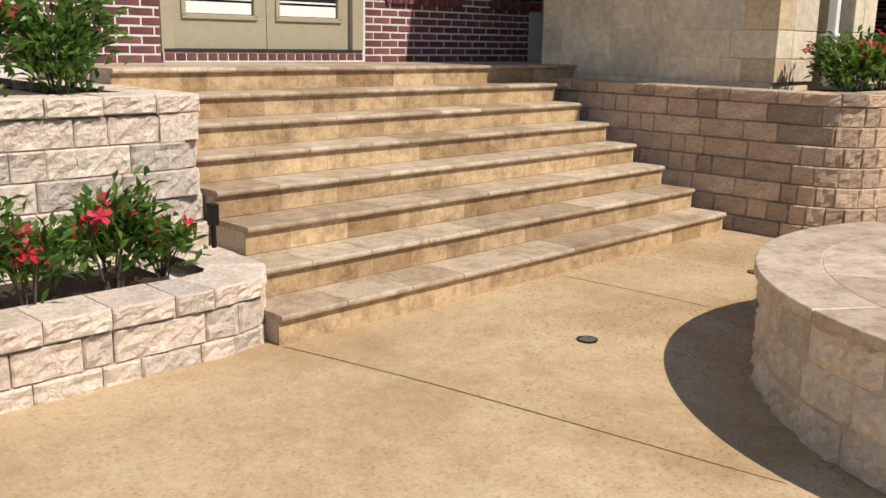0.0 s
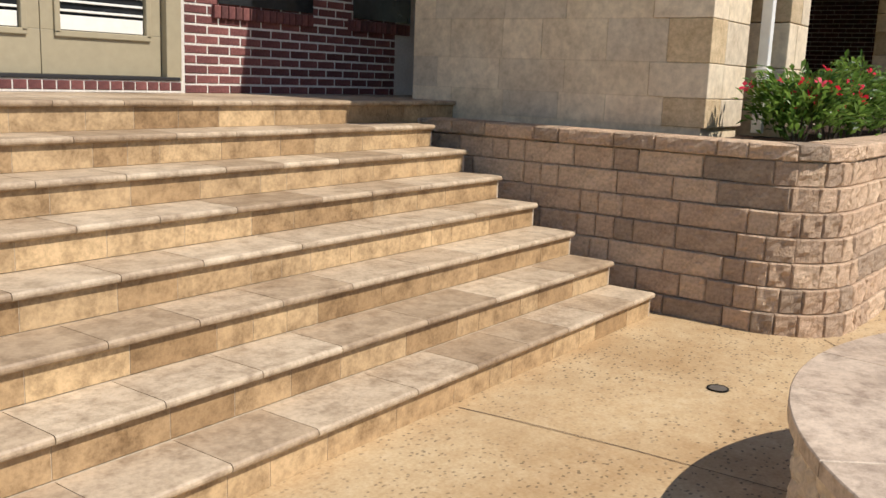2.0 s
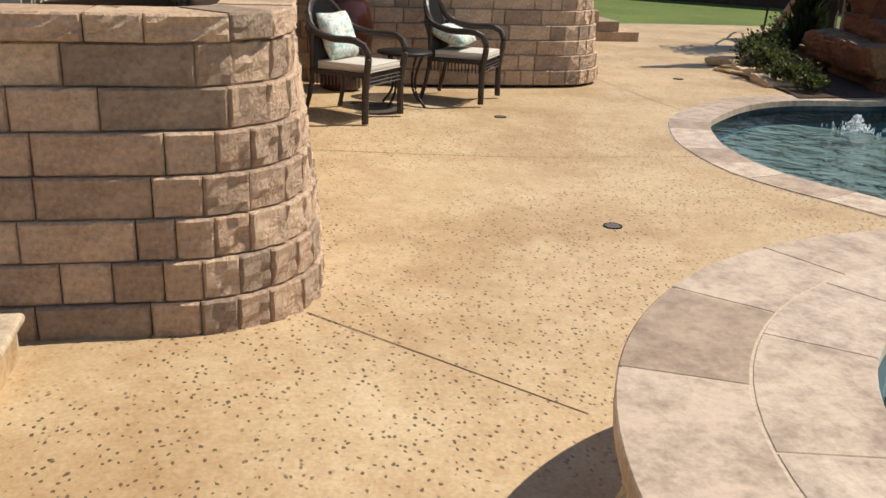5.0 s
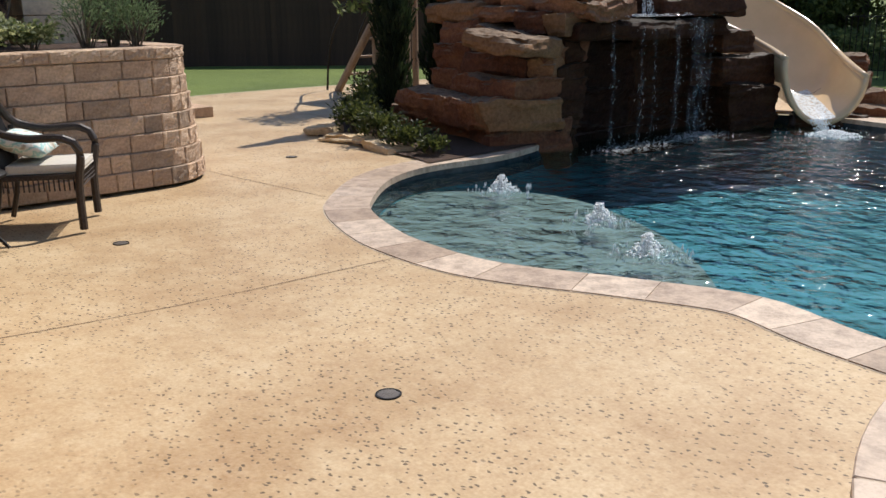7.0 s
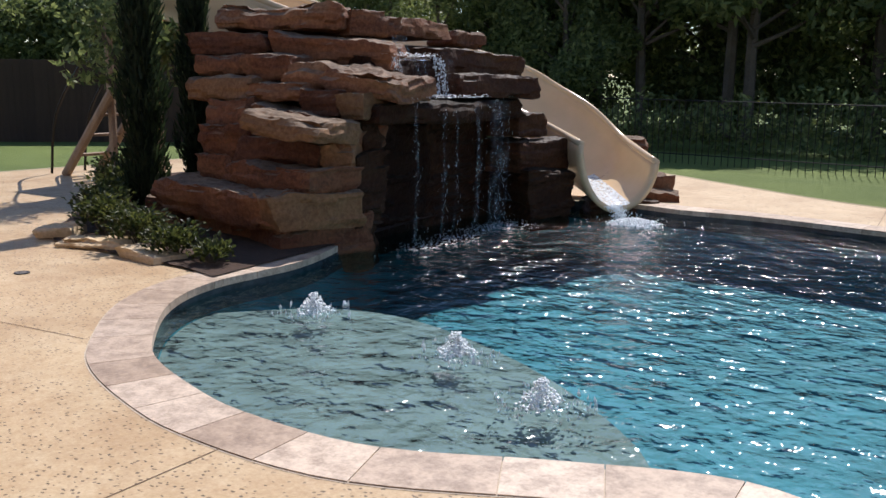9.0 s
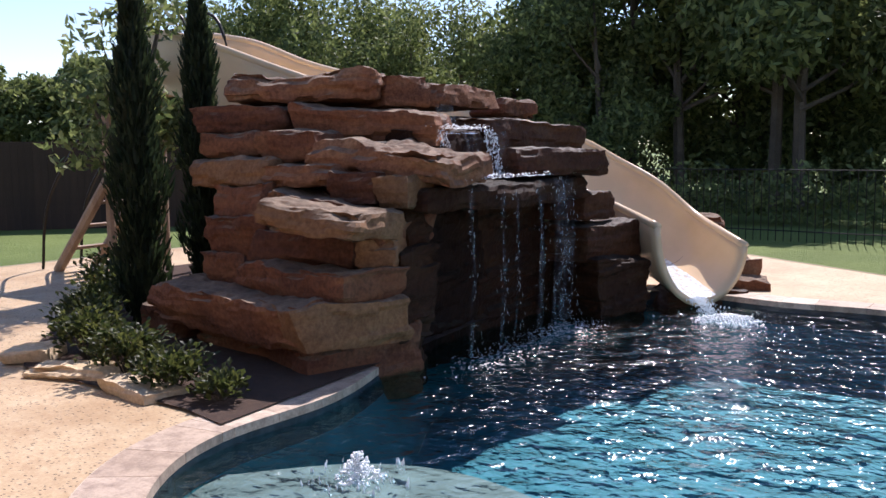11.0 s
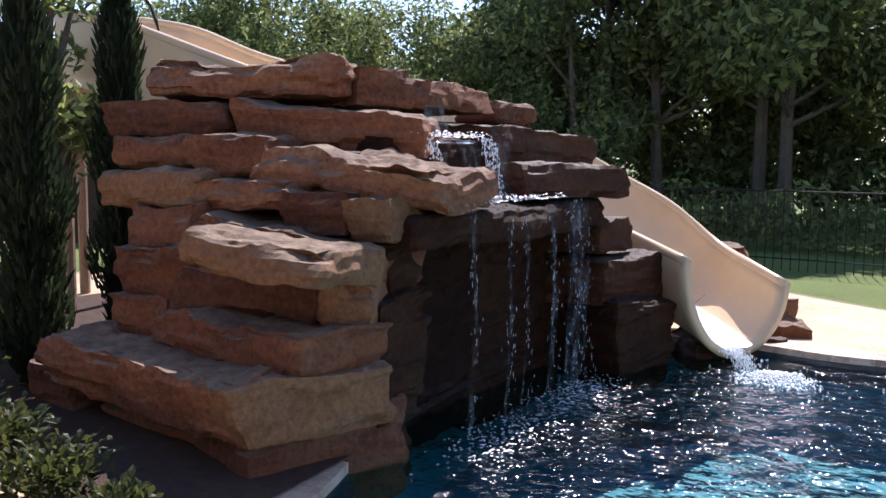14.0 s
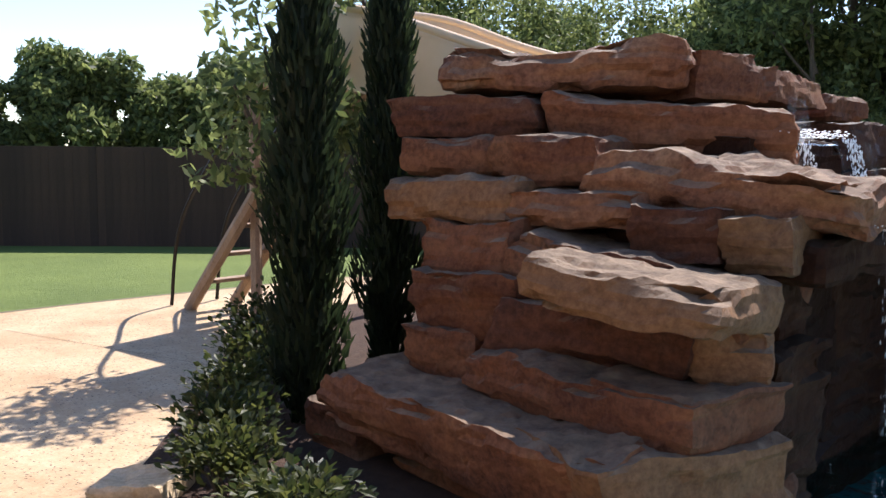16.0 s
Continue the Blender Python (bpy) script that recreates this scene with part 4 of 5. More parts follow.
# the hollow behind the falling water, its shade put into the dark rock colour
near_stack(12.95, -5.0, 12.95, -6.5, -0.4, 1.05, 0.9, material=WET_SHADED_ROCK, rough=1.4)
near_stack(12.98, -6.4, 12.9, -7.8, -0.4, 1.05, 0.9, material=WET_SHADED_ROCK, rough=1.4)
near_stack(12.72, -4.95, 12.72, -5.2, -0.4, 1.08, 0.6, material=WET_SHADED_ROCK)
# Cores in the same dark tone paint shade into the gaps between slabs.
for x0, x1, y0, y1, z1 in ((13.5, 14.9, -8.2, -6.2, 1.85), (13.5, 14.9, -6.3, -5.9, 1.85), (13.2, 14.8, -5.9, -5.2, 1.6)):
    part("rock_core", boxed(x0, x1, y0, y1, -0.3, z1, 0.05), WET_SHADED_ROCK, falls)

# ---- slide ----
slide = thing("water_slide", "cream fibreglass water slide curving down to the pool", "water slide")


def even(points, n):
    """n + 1 points evenly along a rounded line."""
    p = smooth_line(points, 0.05)
    far = [0.0]
    for u, v in zip(p, p[1:]):
        far.append(far[-1] + (v - u).length)
    out, k = [], 0
    for i in range(n + 1):
        s = far[-1] * i / n
        while k < len(p) - 2 and far[k + 1] < s:
            k += 1
        out.append(p[k].lerp(p[k + 1], (s - far[k]) / max(1e-6, far[k + 1] - far[k])))
    return out


SPAN = 60
NEAR_RIM = even([(11.87, -8.17, 0.7), (12.37, -8.57, 0.82), (13.0, -8.8, 1.02), (13.7, -8.55, 1.35), (14.5, -7.8, 1.8), (15.3, -7.05, 2.22), (15.85, -6.8, 2.44), (16.9, -6.8, 2.78), (17.5, -6.8, 2.92), (18.0, -6.8, 3.0)], SPAN)
FAR_RIM = even([(11.22, -9.06, 0.45), (11.6, -9.38, 0.58), (12.03, -9.82, 0.72), (12.55, -10.02, 1.07), (13.1, -10.1, 1.34), (13.7, -9.85, 1.67), (14.9, -8.75, 2.1), (15.7, -8.05, 2.4), (16.23, -7.8, 2.57), (17.0, -7.8, 2.85), (17.6, -7.8, 2.98), (18.1, -7.8, 3.05)], SPAN)


def across(i, a, lift=0.0):
    """A point of the trough's section at rib i; a: -90 at the near rim to 90 at the far rim."""
    p, q = NEAR_RIM[i], FAR_RIM[i]
    low = min(p.z, q.z) - 0.58
    rim = p.z if a < 0 else q.z
    x = p.lerp(q, 0.5 + 0.5 * math.sin(radians(a)))
    return Vector((x.x, x.y, low + lift + (rim - low) * (1 - math.cos(radians(a)))))


bm = bmesh.new()
rows = [[bm.verts.new(across(i, a)) for a in range(-90, 91, 9)] for i in range(SPAN + 1)]
for a, b in zip(rows, rows[1:]):
    for k in range(len(a) - 1):
        bm.faces.new((a[k], a[k + 1], b[k + 1], b[k]))
bmesh.ops.recalc_face_normals(bm, faces=bm.faces)
trough = part("trough", bm, SLIDE, slide, smooth=True)
thick = trough.modifiers.new("thick", "SOLIDIFY")
thick.thickness, thick.offset = 0.07, 0.0
for e in (NEAR_RIM, FAR_RIM):
    part("rolled_rim", tubed([p + Vector((0, 0, 0.005)) for p in e], 0.045, 8), SLIDE, trough, smooth=True)
for i in (7, 10, 34):
    part("seam", tubed([across(i, a, 0.037) for a in range(0, 89, 8)], 0.006, 5), TIMBER, trough)
panel = bmesh.new()
edge = [p for p in NEAR_RIM if p.x > 15.4]
strip([(p.x, p.y + 0.03, 0) for p in edge], [(p.x, p.y + 0.03, 0) for p in edge], 0, 0, panel)
panel.verts.ensure_lookup_table()
for k, p in enumerate(edge):
    panel.verts[k].co.z, panel.verts[k + len(edge)].co.z = p.z - 0.01, p.z - 0.72
side_panel = part("side_panel", panel, SLIDE, slide)
side_panel.modifiers.new("thick", "SOLIDIFY").thickness = 0.03


# ---- trees ----
def leaf_cloud(bm, centre, size, count, rnd, leaf):
    for _ in range(count):
        d = Vector((rnd.gauss(0, 1), rnd.gauss(0, 1), rnd.gauss(0, 1))).normalized() * rnd.random() ** 0.4
        p = Vector(centre) + Vector((d.x * size[0], d.y * size[1], d.z * size[2]))
        n = Vector((rnd.gauss(0, 1), rnd.gauss(0, 1), rnd.gauss(0, 0.8) + 0.4)).normalized()
        u = n.orthogonal().normalized()
        u = (Matrix.Rotation(rnd.uniform(0, 6.28), 3, n) @ u) * leaf * rnd.uniform(0.6, 1.3)
        v = n.cross(u) * 0.45
        bm.faces.new([bm.verts.new(q) for q in (p - u, p - v * 0.9, p + u, p + v * 0.9)])


def tree(name, seed, high, spread, label, leaves=5200, leaf=0.14, bare=0.22):
    rnd = random.Random(seed)
    ob = thing(name, label, "tree", group="trees behind the lawn")
    bm = bmesh.new()
    tube(bm, [(0, 0, -0.3), (rnd.uniform(-0.1, 0.1), 0.05, high * 0.3), (rnd.uniform(-0.3, 0.3), rnd.uniform(-0.3, 0.3), high * 0.85)], [0.16, 0.13, 0.03], 7)
    crown = bmesh.new()
    tips = []
    for k in range(13):
        z = high * rnd.uniform(bare, 0.95)
        a = rnd.uniform(0, 6.28)
        r = spread * rnd.uniform(0.35, 1.0) * (1.15 - z / high * 0.75)
        tip = (math.cos(a) * r, math.sin(a) * r, z + rnd.uniform(0.1, 0.5))
        tube(bm, [(0, 0, z * 0.75), (tip[0] * 0.5, tip[1] * 0.5, z * 0.9), tip], [0.06, 0.04, 0.015], 5)
        tips.append(tip)
    tips.append((0, 0, high * 0.97))
    for tip in tips:
        s = spread * rnd.uniform(0.3, 0.5)
        leaf_cloud(crown, tip, (s, s, s * 0.9), leaves // len(tips), rnd, leaf)
    part("trunk", bm, BARK, ob)
    part("crown", crown, LEAF, ob)
    return ob


kinds = [tree("tree", sd, h, w, txt, 11500, 0.13, low) for sd, h, w, low, txt in (
    (1, 8.5, 2.9, 0.06, "tall dense dark green tree behind the lawn"), (2, 8.4, 2.6, 0.3, "tall dark tree with bare lower trunk"), (3, 9.4, 2.8, 0.26, "tall dark tree with bare lower trunk"))]
kinds.append(tree("hedge_tree", 4, 3.3, 1.25, "dense dark green evergreen behind the board fence", 8000, 0.105, 0.1))
rnd = random.Random(11)
spots = []
for k in range(15):
    spots.append((20.0 - k * 1.75 + rnd.uniform(-0.6, 0.6), -23.5 + rnd.uniform(-1.5, 1), 1.0, 1 + k % 2))
    spots.append((20.4 - k * 1.75 + rnd.uniform(-0.6, 0.6), -27.5 + rnd.uniform(-1, 1), 1.1, 0))
for k in range(12):
    spots.append((18.6 + k * 1.1 + rnd.uniform(-0.4, 0.4), -21.0 + k * 0.25 + rnd.uniform(-1.2, 1.2), 0.62 * rnd.uniform(0.85, 1.15), 0))
for k in range(27):
    spots.append((29.8 + rnd.uniform(-0.4, 0.6) + k * 0.17, -17.0 + k * 0.82, 1.05 if k < 10 else 0.88 if k < 15 else 0.66, 3))
for k in range(9):
    spots.append((21.5 + k * 1.3 + rnd.uniform(-0.5, 0.5), -25.5 + k * 0.5 + rnd.uniform(-0.8, 0.8), 0.66 * rnd.uniform(0.9, 1.1), 0))
used = set()
for i, (x, y, sc, which) in enumerate(spots):
    src = kinds[which]
    m = Matrix.Translation((x, y, -0.1)) @ Matrix.Rotation(rnd.uniform(0, 6.28), 4, "Z")
    sc *= rnd.uniform(0.9, 1.1)
    if which not in used:
        used.add(which)
        src.matrix_basis = m @ Matrix.Diagonal((sc, sc, sc, 1))
    else:
        copy_thing(src, m).scale = (sc, sc, sc)
brush = bmesh.new()
for k in range(46):
    t = k / 45
    leaf_cloud(brush, (26 - 34 * t, -16.4 - 2.0 * math.sin(t * 2.2) + rnd.uniform(-0.4, 0.4), 0.5), (0.95, 0.8, 0.7 * rnd.uniform(0.4, 1.5)), 420, rnd, 0.085)
for k in range(30):
    leaf_cloud(brush, (22 - k * 1.05, -25.0 + rnd.uniform(-0.6, 0.6), 1.3), (1.0, 0.7, 1.5 * rnd.uniform(0.7, 1.3)), 420, rnd, 0.11)
tagged(part("undergrowth", brush, LEAF), "dark green undergrowth along the foot of the trees", "undergrowth", kind="stuff")

fence = thing("fence", "dark stained wooden board fence", "fence", kind="structure")
board = bpy.data.meshes.new("board")
bm = boxed(0, 0.1415, -0.01, 0.01, 0, 1.83, 0.002)
bm.to_mesh(board)
bm.free()
board.materials.append(FENCE)
FL = Line([(34, 6), (28.2, -8.2), (25.4, -10.8), (20.5, -15.0)])
s = 0.0
while s < FL.length - 0.15:
    put("board", board, FL.placed(s, 0.14) @ Matrix.Translation((0, rnd.uniform(-0.004, 0.004), -0.1)) @ Matrix.Diagonal((1, 1, 1.18 if s < 15.2 else 1.0, 1)), fence)
    s += 0.142


# ---- garden plants ----
def flower(bm, p, n, size, rnd):
    u = n.orthogonal().normalized()
    v = n.cross(u)
    c = bm.verts.new(p)
    a0 = rnd.uniform(0, 6.28)
    for k in range(5):
        a = a0 + k * 2 * math.pi / 5
        ring = [bm.verts.new(p + (u * math.cos(a + d) + v * math.sin(a + d)) * size * r + n * size * h) for d, r, h in ((-0.45, 0.6, 0.25), (-0.2, 1.0, 0.35), (0.25, 0.95, 0.3), (0.5, 0.55, 0.22))]
        bm.faces.new([c, *ring])


def bush(name, at, size, leaves, leaf, blooms, material, label, seed, bloom=0.058, category="shrub", clumps=7, thin=0.45):
    rnd = random.Random(seed)
    ob = thing(name, label, category, at)
    foliage, stems, red = bmesh.new(), bmesh.new(), bmesh.new()
    tips = []
    for k in range(clumps):
        a = k * 2.4 + rnd.uniform(-0.3, 0.3)
        r = math.sqrt((k + 0.5) / clumps) * 0.75
        tip = Vector((math.cos(a) * r * size[0], math.sin(a) * r * size[1], size[2] * rnd.uniform(0.45, 0.85)))
        tips.append(tip)
        tube(stems, [(tip.x * 0.2, tip.y * 0.2, -0.02), (tip.x * 0.6, tip.y * 0.6, tip.z * 0.6), tuple(tip)], [0.008, 0.006, 0.003], 5)
    for tip in tips:
        n = leaves // clumps
        for _ in range(n):
            d = Vector((rnd.gauss(0, 0.5) * size[0] * 0.42, rnd.gauss(0, 0.5) * size[1] * 0.42, rnd.gauss(0, 0.5) * size[2] * 0.36))
            p = tip + d
            if p.z < 0.02:
                p.z = rnd.uniform(0.02, size[2] * 0.4)
            out = (Vector((p.x, p.y, 0.15)).normalized() + Vector((rnd.gauss(0, 0.5), rnd.gauss(0, 0.5), rnd.gauss(0.2, 0.4)))).normalized()
            up = (Vector((0, 0, 1)) + Vector((rnd.gauss(0, 0.5), rnd.gauss(0, 0.5), 0))).normalized()
            w = out.cross(up)
            if w.length < 0.1:
                continue
            w = w.normalized() * leaf * thin
            L = leaf * rnd.uniform(0.6, 1.2)
            bend = up * -L * 0.18
            a, m1, m2, e = p, p + out * L * 0.5 + w * 0.55 + up * 0.004, p + out * L * 0.5 - w * 0.55 + up * 0.004, p + out * L + bend
            mid = p + out * L * 0.55 - up * L * 0.05
            va, v1, v2, ve, vm = (foliage.verts.new(q) for q in (a, m1, m2, e, mid))
            foliage.faces.new((va, vm, v1))
            foliage.faces.new((va, v2, vm))
            foliage.faces.new((v1, vm, ve))
            foliage.faces.new((vm, v2, ve))
    for _ in range(blooms):
        tip = rnd.choice(tips)
        p = tip + Vector((rnd.gauss(0, 0.4) * size[0] * 0.5, rnd.gauss(0, 0.4) * size[1] * 0.5, size[2] * rnd.uniform(0.05, 0.33)))
        flower(red, p, (Vector((p.x, p.y - 0.1, p.z * 0.4)).normalized() + Vector((rnd.gauss(0, 0.3), rnd.gauss(0, 0.3), 0.2))).normalized(), bloom * rnd.uniform(0.7, 1.15), rnd)
    part("foliage", foliage, material, ob)
    tagged(part("branchwork", stems, BARK, ob), kind="stuff")
    if blooms:
        tagged(part("bloom", red, PETAL, ob, "bright red five-petalled blossoms"), kind="stuff")
    else:
        red.free()
    return ob


RED = "flowering shrub with glossy green leaves and red blossoms in mulch"
for i, (x, y, z, w, d, h, n, f) in enumerate((
        (1.88, 4.1, 0.3, 0.24, 0.2, 0.42, 380, 11), (1.46, 4.0, 0.3, 0.2, 0.18, 0.36, 220, 8), (2.2, 4.22, 0.3, 0.15, 0.15, 0.28, 150, 6), (1.1, 4.0, 0.3, 0.28, 0.22, 0.5, 400, 6),
        (2.08, 5.0, 1.12, 0.26, 0.28, 0.58, 650, 0), (1.62, 4.95, 1.12, 0.22, 0.25, 0.62, 420, 6), (1.1, 5.0, 1.12, 0.3, 0.25, 0.6, 400, 6),
        (7.95, 3.12, 1.12, 0.42, 0.28, 0.44, 900, 16), (8.6, 3.08, 1.12, 0.4, 0.26, 0.42, 800, 13), (9.3, 3.05, 1.12, 0.4, 0.26, 0.5, 700, 9), (10.1, 3.0, 1.12, 0.4, 0.25, 0.45, 600, 8), (10.9, 3.0, 1.12, 0.4, 0.25, 0.45, 600, 6))):
    bush("flowering_shrub", (x, y, z), (w, d, h), int(n * 1.7), 0.098, f, GARDEN_LEAF, RED, 40 + i, bloom=0.064, thin=0.32)
for i, (x, y, w, h) in enumerate(((13.95, 1.35, 0.3, 0.22), (13.9, 0.8, 0.32, 0.25), (14.0, 0.4, 0.3, 0.2))):
    bush("ivy", (x, y, 1.12), (w, 0.3, h), 900, 0.05, 0, IVY_LEAF, "low variegated ivy spilling over the wall cap", 70 + i, category="ivy", thin=0.7)
for i, (x, y, h) in enumerate(((13.85, -0.02, 0.5), (14.1, -0.35, 0.52), (13.95, -0.5, 0.4))):
    bush("rosemary", (x, y, 1.12), (0.26, 0.26, h), 900, 0.06, 0, HERB_LEAF, "upright grey-green rosemary in the wall bed", 80 + i, category="herb", clumps=16, thin=0.15)
# shrubs in the bed beside the rocks
bed = part("planting_bed", sheet([(12.6, -2.82), (13.04, -2.93), (13.8, -2.98), (14.5, -3.02), (15.0, -3.08), (15.4, -3.35), (16.0, -3.97), (17.3, -5.25), (18.8, -6.7), (18.6, -9.0), (13.2, -9.0), (12.7, -4.4)], [], 0, lambda x, y: -0.07), EARTH)
tagged(bed, "dark mulch bed round the waterfall rocks", "bed", kind="structure")
for i, (x, y, w, h, n) in enumerate(((13.5, -3.25, 0.36, 0.38, 600), (14.1, -3.35, 0.4, 0.5, 700), (14.75, -3.5, 0.4, 0.55, 700), (15.3, -3.9, 0.4, 0.6, 700), (15.9, -4.4, 0.4, 0.6, 600), (16.4, -4.9, 0.4, 0.75, 600), (17.1, -5.5, 0.4, 0.8, 600), (13.0, -3.2, 0.25, 0.25, 300))):
    bush("nandina_shrub", (x, y, -0.07), (w * 0.75, w * 0.65, h * 0.62), int(n * 1.1), 0.075, 0, SHRUB_LEAF, "feathery yellow-green shrub in the rock bed", 90 + i, thin=0.45, clumps=12)
for x, y, a, b, h, t in ((14.1, -2.98, 0.75, 0.35, 0.09, 20), (13.3, -2.92, 0.6, 0.3, 0.08, -8), (15.0, -3.1, 0.4, 0.35, 0.12, 40)):
    ob = boulder("edging_stone", x, y, -0.09, a, b, h, t, int(x * 10), None, OCHRE)
    tagged(ob, "flat tan edging stone at the bed border", "stone")


def cypress(at, high, wide, seed):
    rnd = random.Random(seed)
    ob = thing("cypress", "slim dark green italian cypress beside the rocks", "tree", at, group="cypresses")
    part("trunk", tubed([(0, 0, -0.1), (0, 0, high * 0.9)], [0.05, 0.01], 7), BARK, ob)
    bm = bmesh.new()
    for _ in range(5200):
        z = high * rnd.random() ** 0.9
        t = z / high
        r = wide * min(1, 0.55 + t * 2.2) * (1 - t ** 3.2) * rnd.uniform(0.45, 1.12) * (1 + 0.22 * math.sin(z * 7 + seed))
        a = rnd.uniform(0, 6.28)
        p = Vector((math.cos(a) * r, math.sin(a) * r, z))
        d = Vector((math.cos(a) * 0.35, math.sin(a) * 0.35, 1)) + Vector((rnd.gauss(0, 0.2), rnd.gauss(0, 0.2), 0))
        d = d.normalized() * rnd.uniform(0.06, 0.15)
        w = d.cross(Vector((rnd.gauss(0, 1), rnd.gauss(0, 1), 0.1))).normalized() * 0.014
        bm.faces.new([bm.verts.new(q) for q in (p - w, p + w, p + d * 0.7 + w * 0.8, p + d)])
    part("foliage", bm, CYPRESS_LEAF, ob)
    core = tubed([(0, 0, 0.05), (0, 0, high * 0.3), (0, 0, high * 0.75), (0, 0, high * 0.95)], [wide * 0.35, wide * 0.55, wide * 0.4, 0.02], 10)
    part("inner_foliage", core, CYPRESS_LEAF, ob)


cypress((15.5, -4.62, -0.07), 3.3, 0.23, 5)
cypress((16.0, -5.85, -0.07), 3.4, 0.22, 9)
slim = tree("garden_tree", 21, 3.3, 0.95, "slender leafy young tree beside the ladder", 2300, 0.065, 0.2)
slim.matrix_basis = pose(17.3, -6.1, -0.1)

# ---- falling water and foam ----
streams = thing("waterfall", "thin streams of water falling over dark rock", "water", (12.42, -5, 0))
rnd = random.Random(3)


def droplet(bm, p, r, tall):
    """One small eight-sided drop."""
    v = [bm.verts.new(Vector(p) + Vector(d)) for d in ((r, 0, 0), (0, r, 0), (-r, 0, 0), (0, -r, 0), (0, 0, tall), (0, 0, -tall))]
    for k in range(4):
        bm.faces.new((v[k], v[(k + 1) % 4], v[4]))
        bm.faces.new((v[(k + 1) % 4], v[k], v[5]))


for y, w in ((-0.35, 0.05), (-0.9, 0.05), (-1.15, 0.03), (-1.55, 0.1), (-1.85, 0.22), (-2.05, 0.16), (-2.3, 0.05)):
    x0 = rnd.uniform(-0.02, 0.04)
    bm = bmesh.new()
    a = [(x0 - 0.03 * math.sin(j * 0.3), y + rnd.uniform(-0.008, 0.008), 1.24 - 1.4 * (j / 12)) for j in range(13)]
    pa, pb = [bm.verts.new(p) for p in a], [bm.verts.new((p[0] + rnd.uniform(-0.01, 0.01), p[1] - w * (1 + 0.3 * math.sin(j * 1.3)), p[2])) for j, p in enumerate(a)]
    for j in range(12):
        bm.faces.new((pa[j], pa[j + 1], pb[j + 1], pb[j]))
    part("stream", bm, FALLING, streams)
    bm = bmesh.new()
    for _ in range(int(35 + w * 110)):
        t = rnd.random()
        droplet(bm, (x0 - 0.05 * t + rnd.gauss(0, 0.015), y - w * rnd.uniform(-0.2, 1.2) + rnd.gauss(0, 0.02) * (1 + 2 * t), 1.25 - 1.42 * t), rnd.uniform(0.0008, 0.0018), rnd.uniform(0.008, 0.026))
    tagged(part("splash_water", bm, FOAM, streams), kind="stuff")
# broken water on the ledges and at the lips; flat white drops stand for sparkle
bm = bmesh.new()
for x0, x1, y0, y1, z, n in ((12.46, 12.95, -7.6, -5.1, 1.275, 900), (13.02, 13.3, -6.7, -5.7, 1.71, 240), (12.96, 13.06, -6.75, -5.65, 1.72, 120)):
    for _ in range(n):
        droplet(bm, (rnd.uniform(x0, x1) - 12.42, rnd.uniform(y0, y1) + 5, z + rnd.random() ** 3 * 0.03), rnd.uniform(0.004, 0.014), rnd.uniform(0.002, 0.005))
for y0, y1, n in ((-5.72, -5.86, 110), (-6.5, -6.74, 240)):
    for _ in range(n):
        t = rnd.random()
        droplet(bm, (0.56 - 0.1 * t ** 0.5 + rnd.gauss(0, 0.012), rnd.uniform(y0, y1) + 5, 1.7 - 0.42 * t), rnd.uniform(0.003, 0.007), rnd.uniform(0.006, 0.02))
tagged(part("spray", bm, FOAM, streams), kind="stuff")
# churned water at the foot of the falls
bm = bmesh.new()
for _ in range(800):
    y = rnd.choice((-0.4, -0.95, -1.6, -1.9, -2.1)) + rnd.gauss(0, 0.2)
    droplet(bm, (-0.12 + rnd.gauss(0, 0.13), y, -0.188 + rnd.random() ** 4 * 0.03), rnd.uniform(0.003, 0.012), 0.002)
tagged(part("foam", bm, FOAM, streams), kind="stuff")
for x, y0, y1, z0, z1 in ((12.85, -5.95, -6.25, 1.68, 1.3), (12.85, -6.45, -6.75, 1.68, 1.3), (13.1, -5.9, -6.2, 1.92, 1.68)):
    bm = bmesh.new()
    g = [[bm.verts.new((x - 12.42 + rnd.uniform(-0.015, 0.015) - 0.06 * (i / 5) ** 0.5, y0 + 5 + (y1 - y0) * j / 6, z0 + (z1 - z0) * i / 5)) for j in range(7)] for i in range(6)]
    for i in range(5):
        for j in range(6):
            bm.faces.new((g[i][j], g[i][j + 1], g[i + 1][j + 1], g[i + 1][j]))
    part("cascade", bm, FALLING, streams)
for x0, x1, y0, y1, z in ((12.47, 13.0, -7.7, -5.2, 1.283), (13.0, 13.3, -6.5, -5.95, 1.668)):
    bm = bmesh.new()
    g = [[bm.verts.new((x0 - 12.42 + (x1 - x0) * i / 8 + noise.noise((j * 0.7, z, 0)) * 0.04, y0 + 5 + (y1 - y0) * j / 30, z + noise.noise((i * 0.9, j * 0.9, z)) * 0.012)) for j in range(31)] for i in range(9)]
    for i in range(8):
        for j in range(30):
            bm.faces.new((g[i][j], g[i][j + 1], g[i + 1][j + 1], g[i + 1][j]))
    part("water_film", bm, FILM, streams)


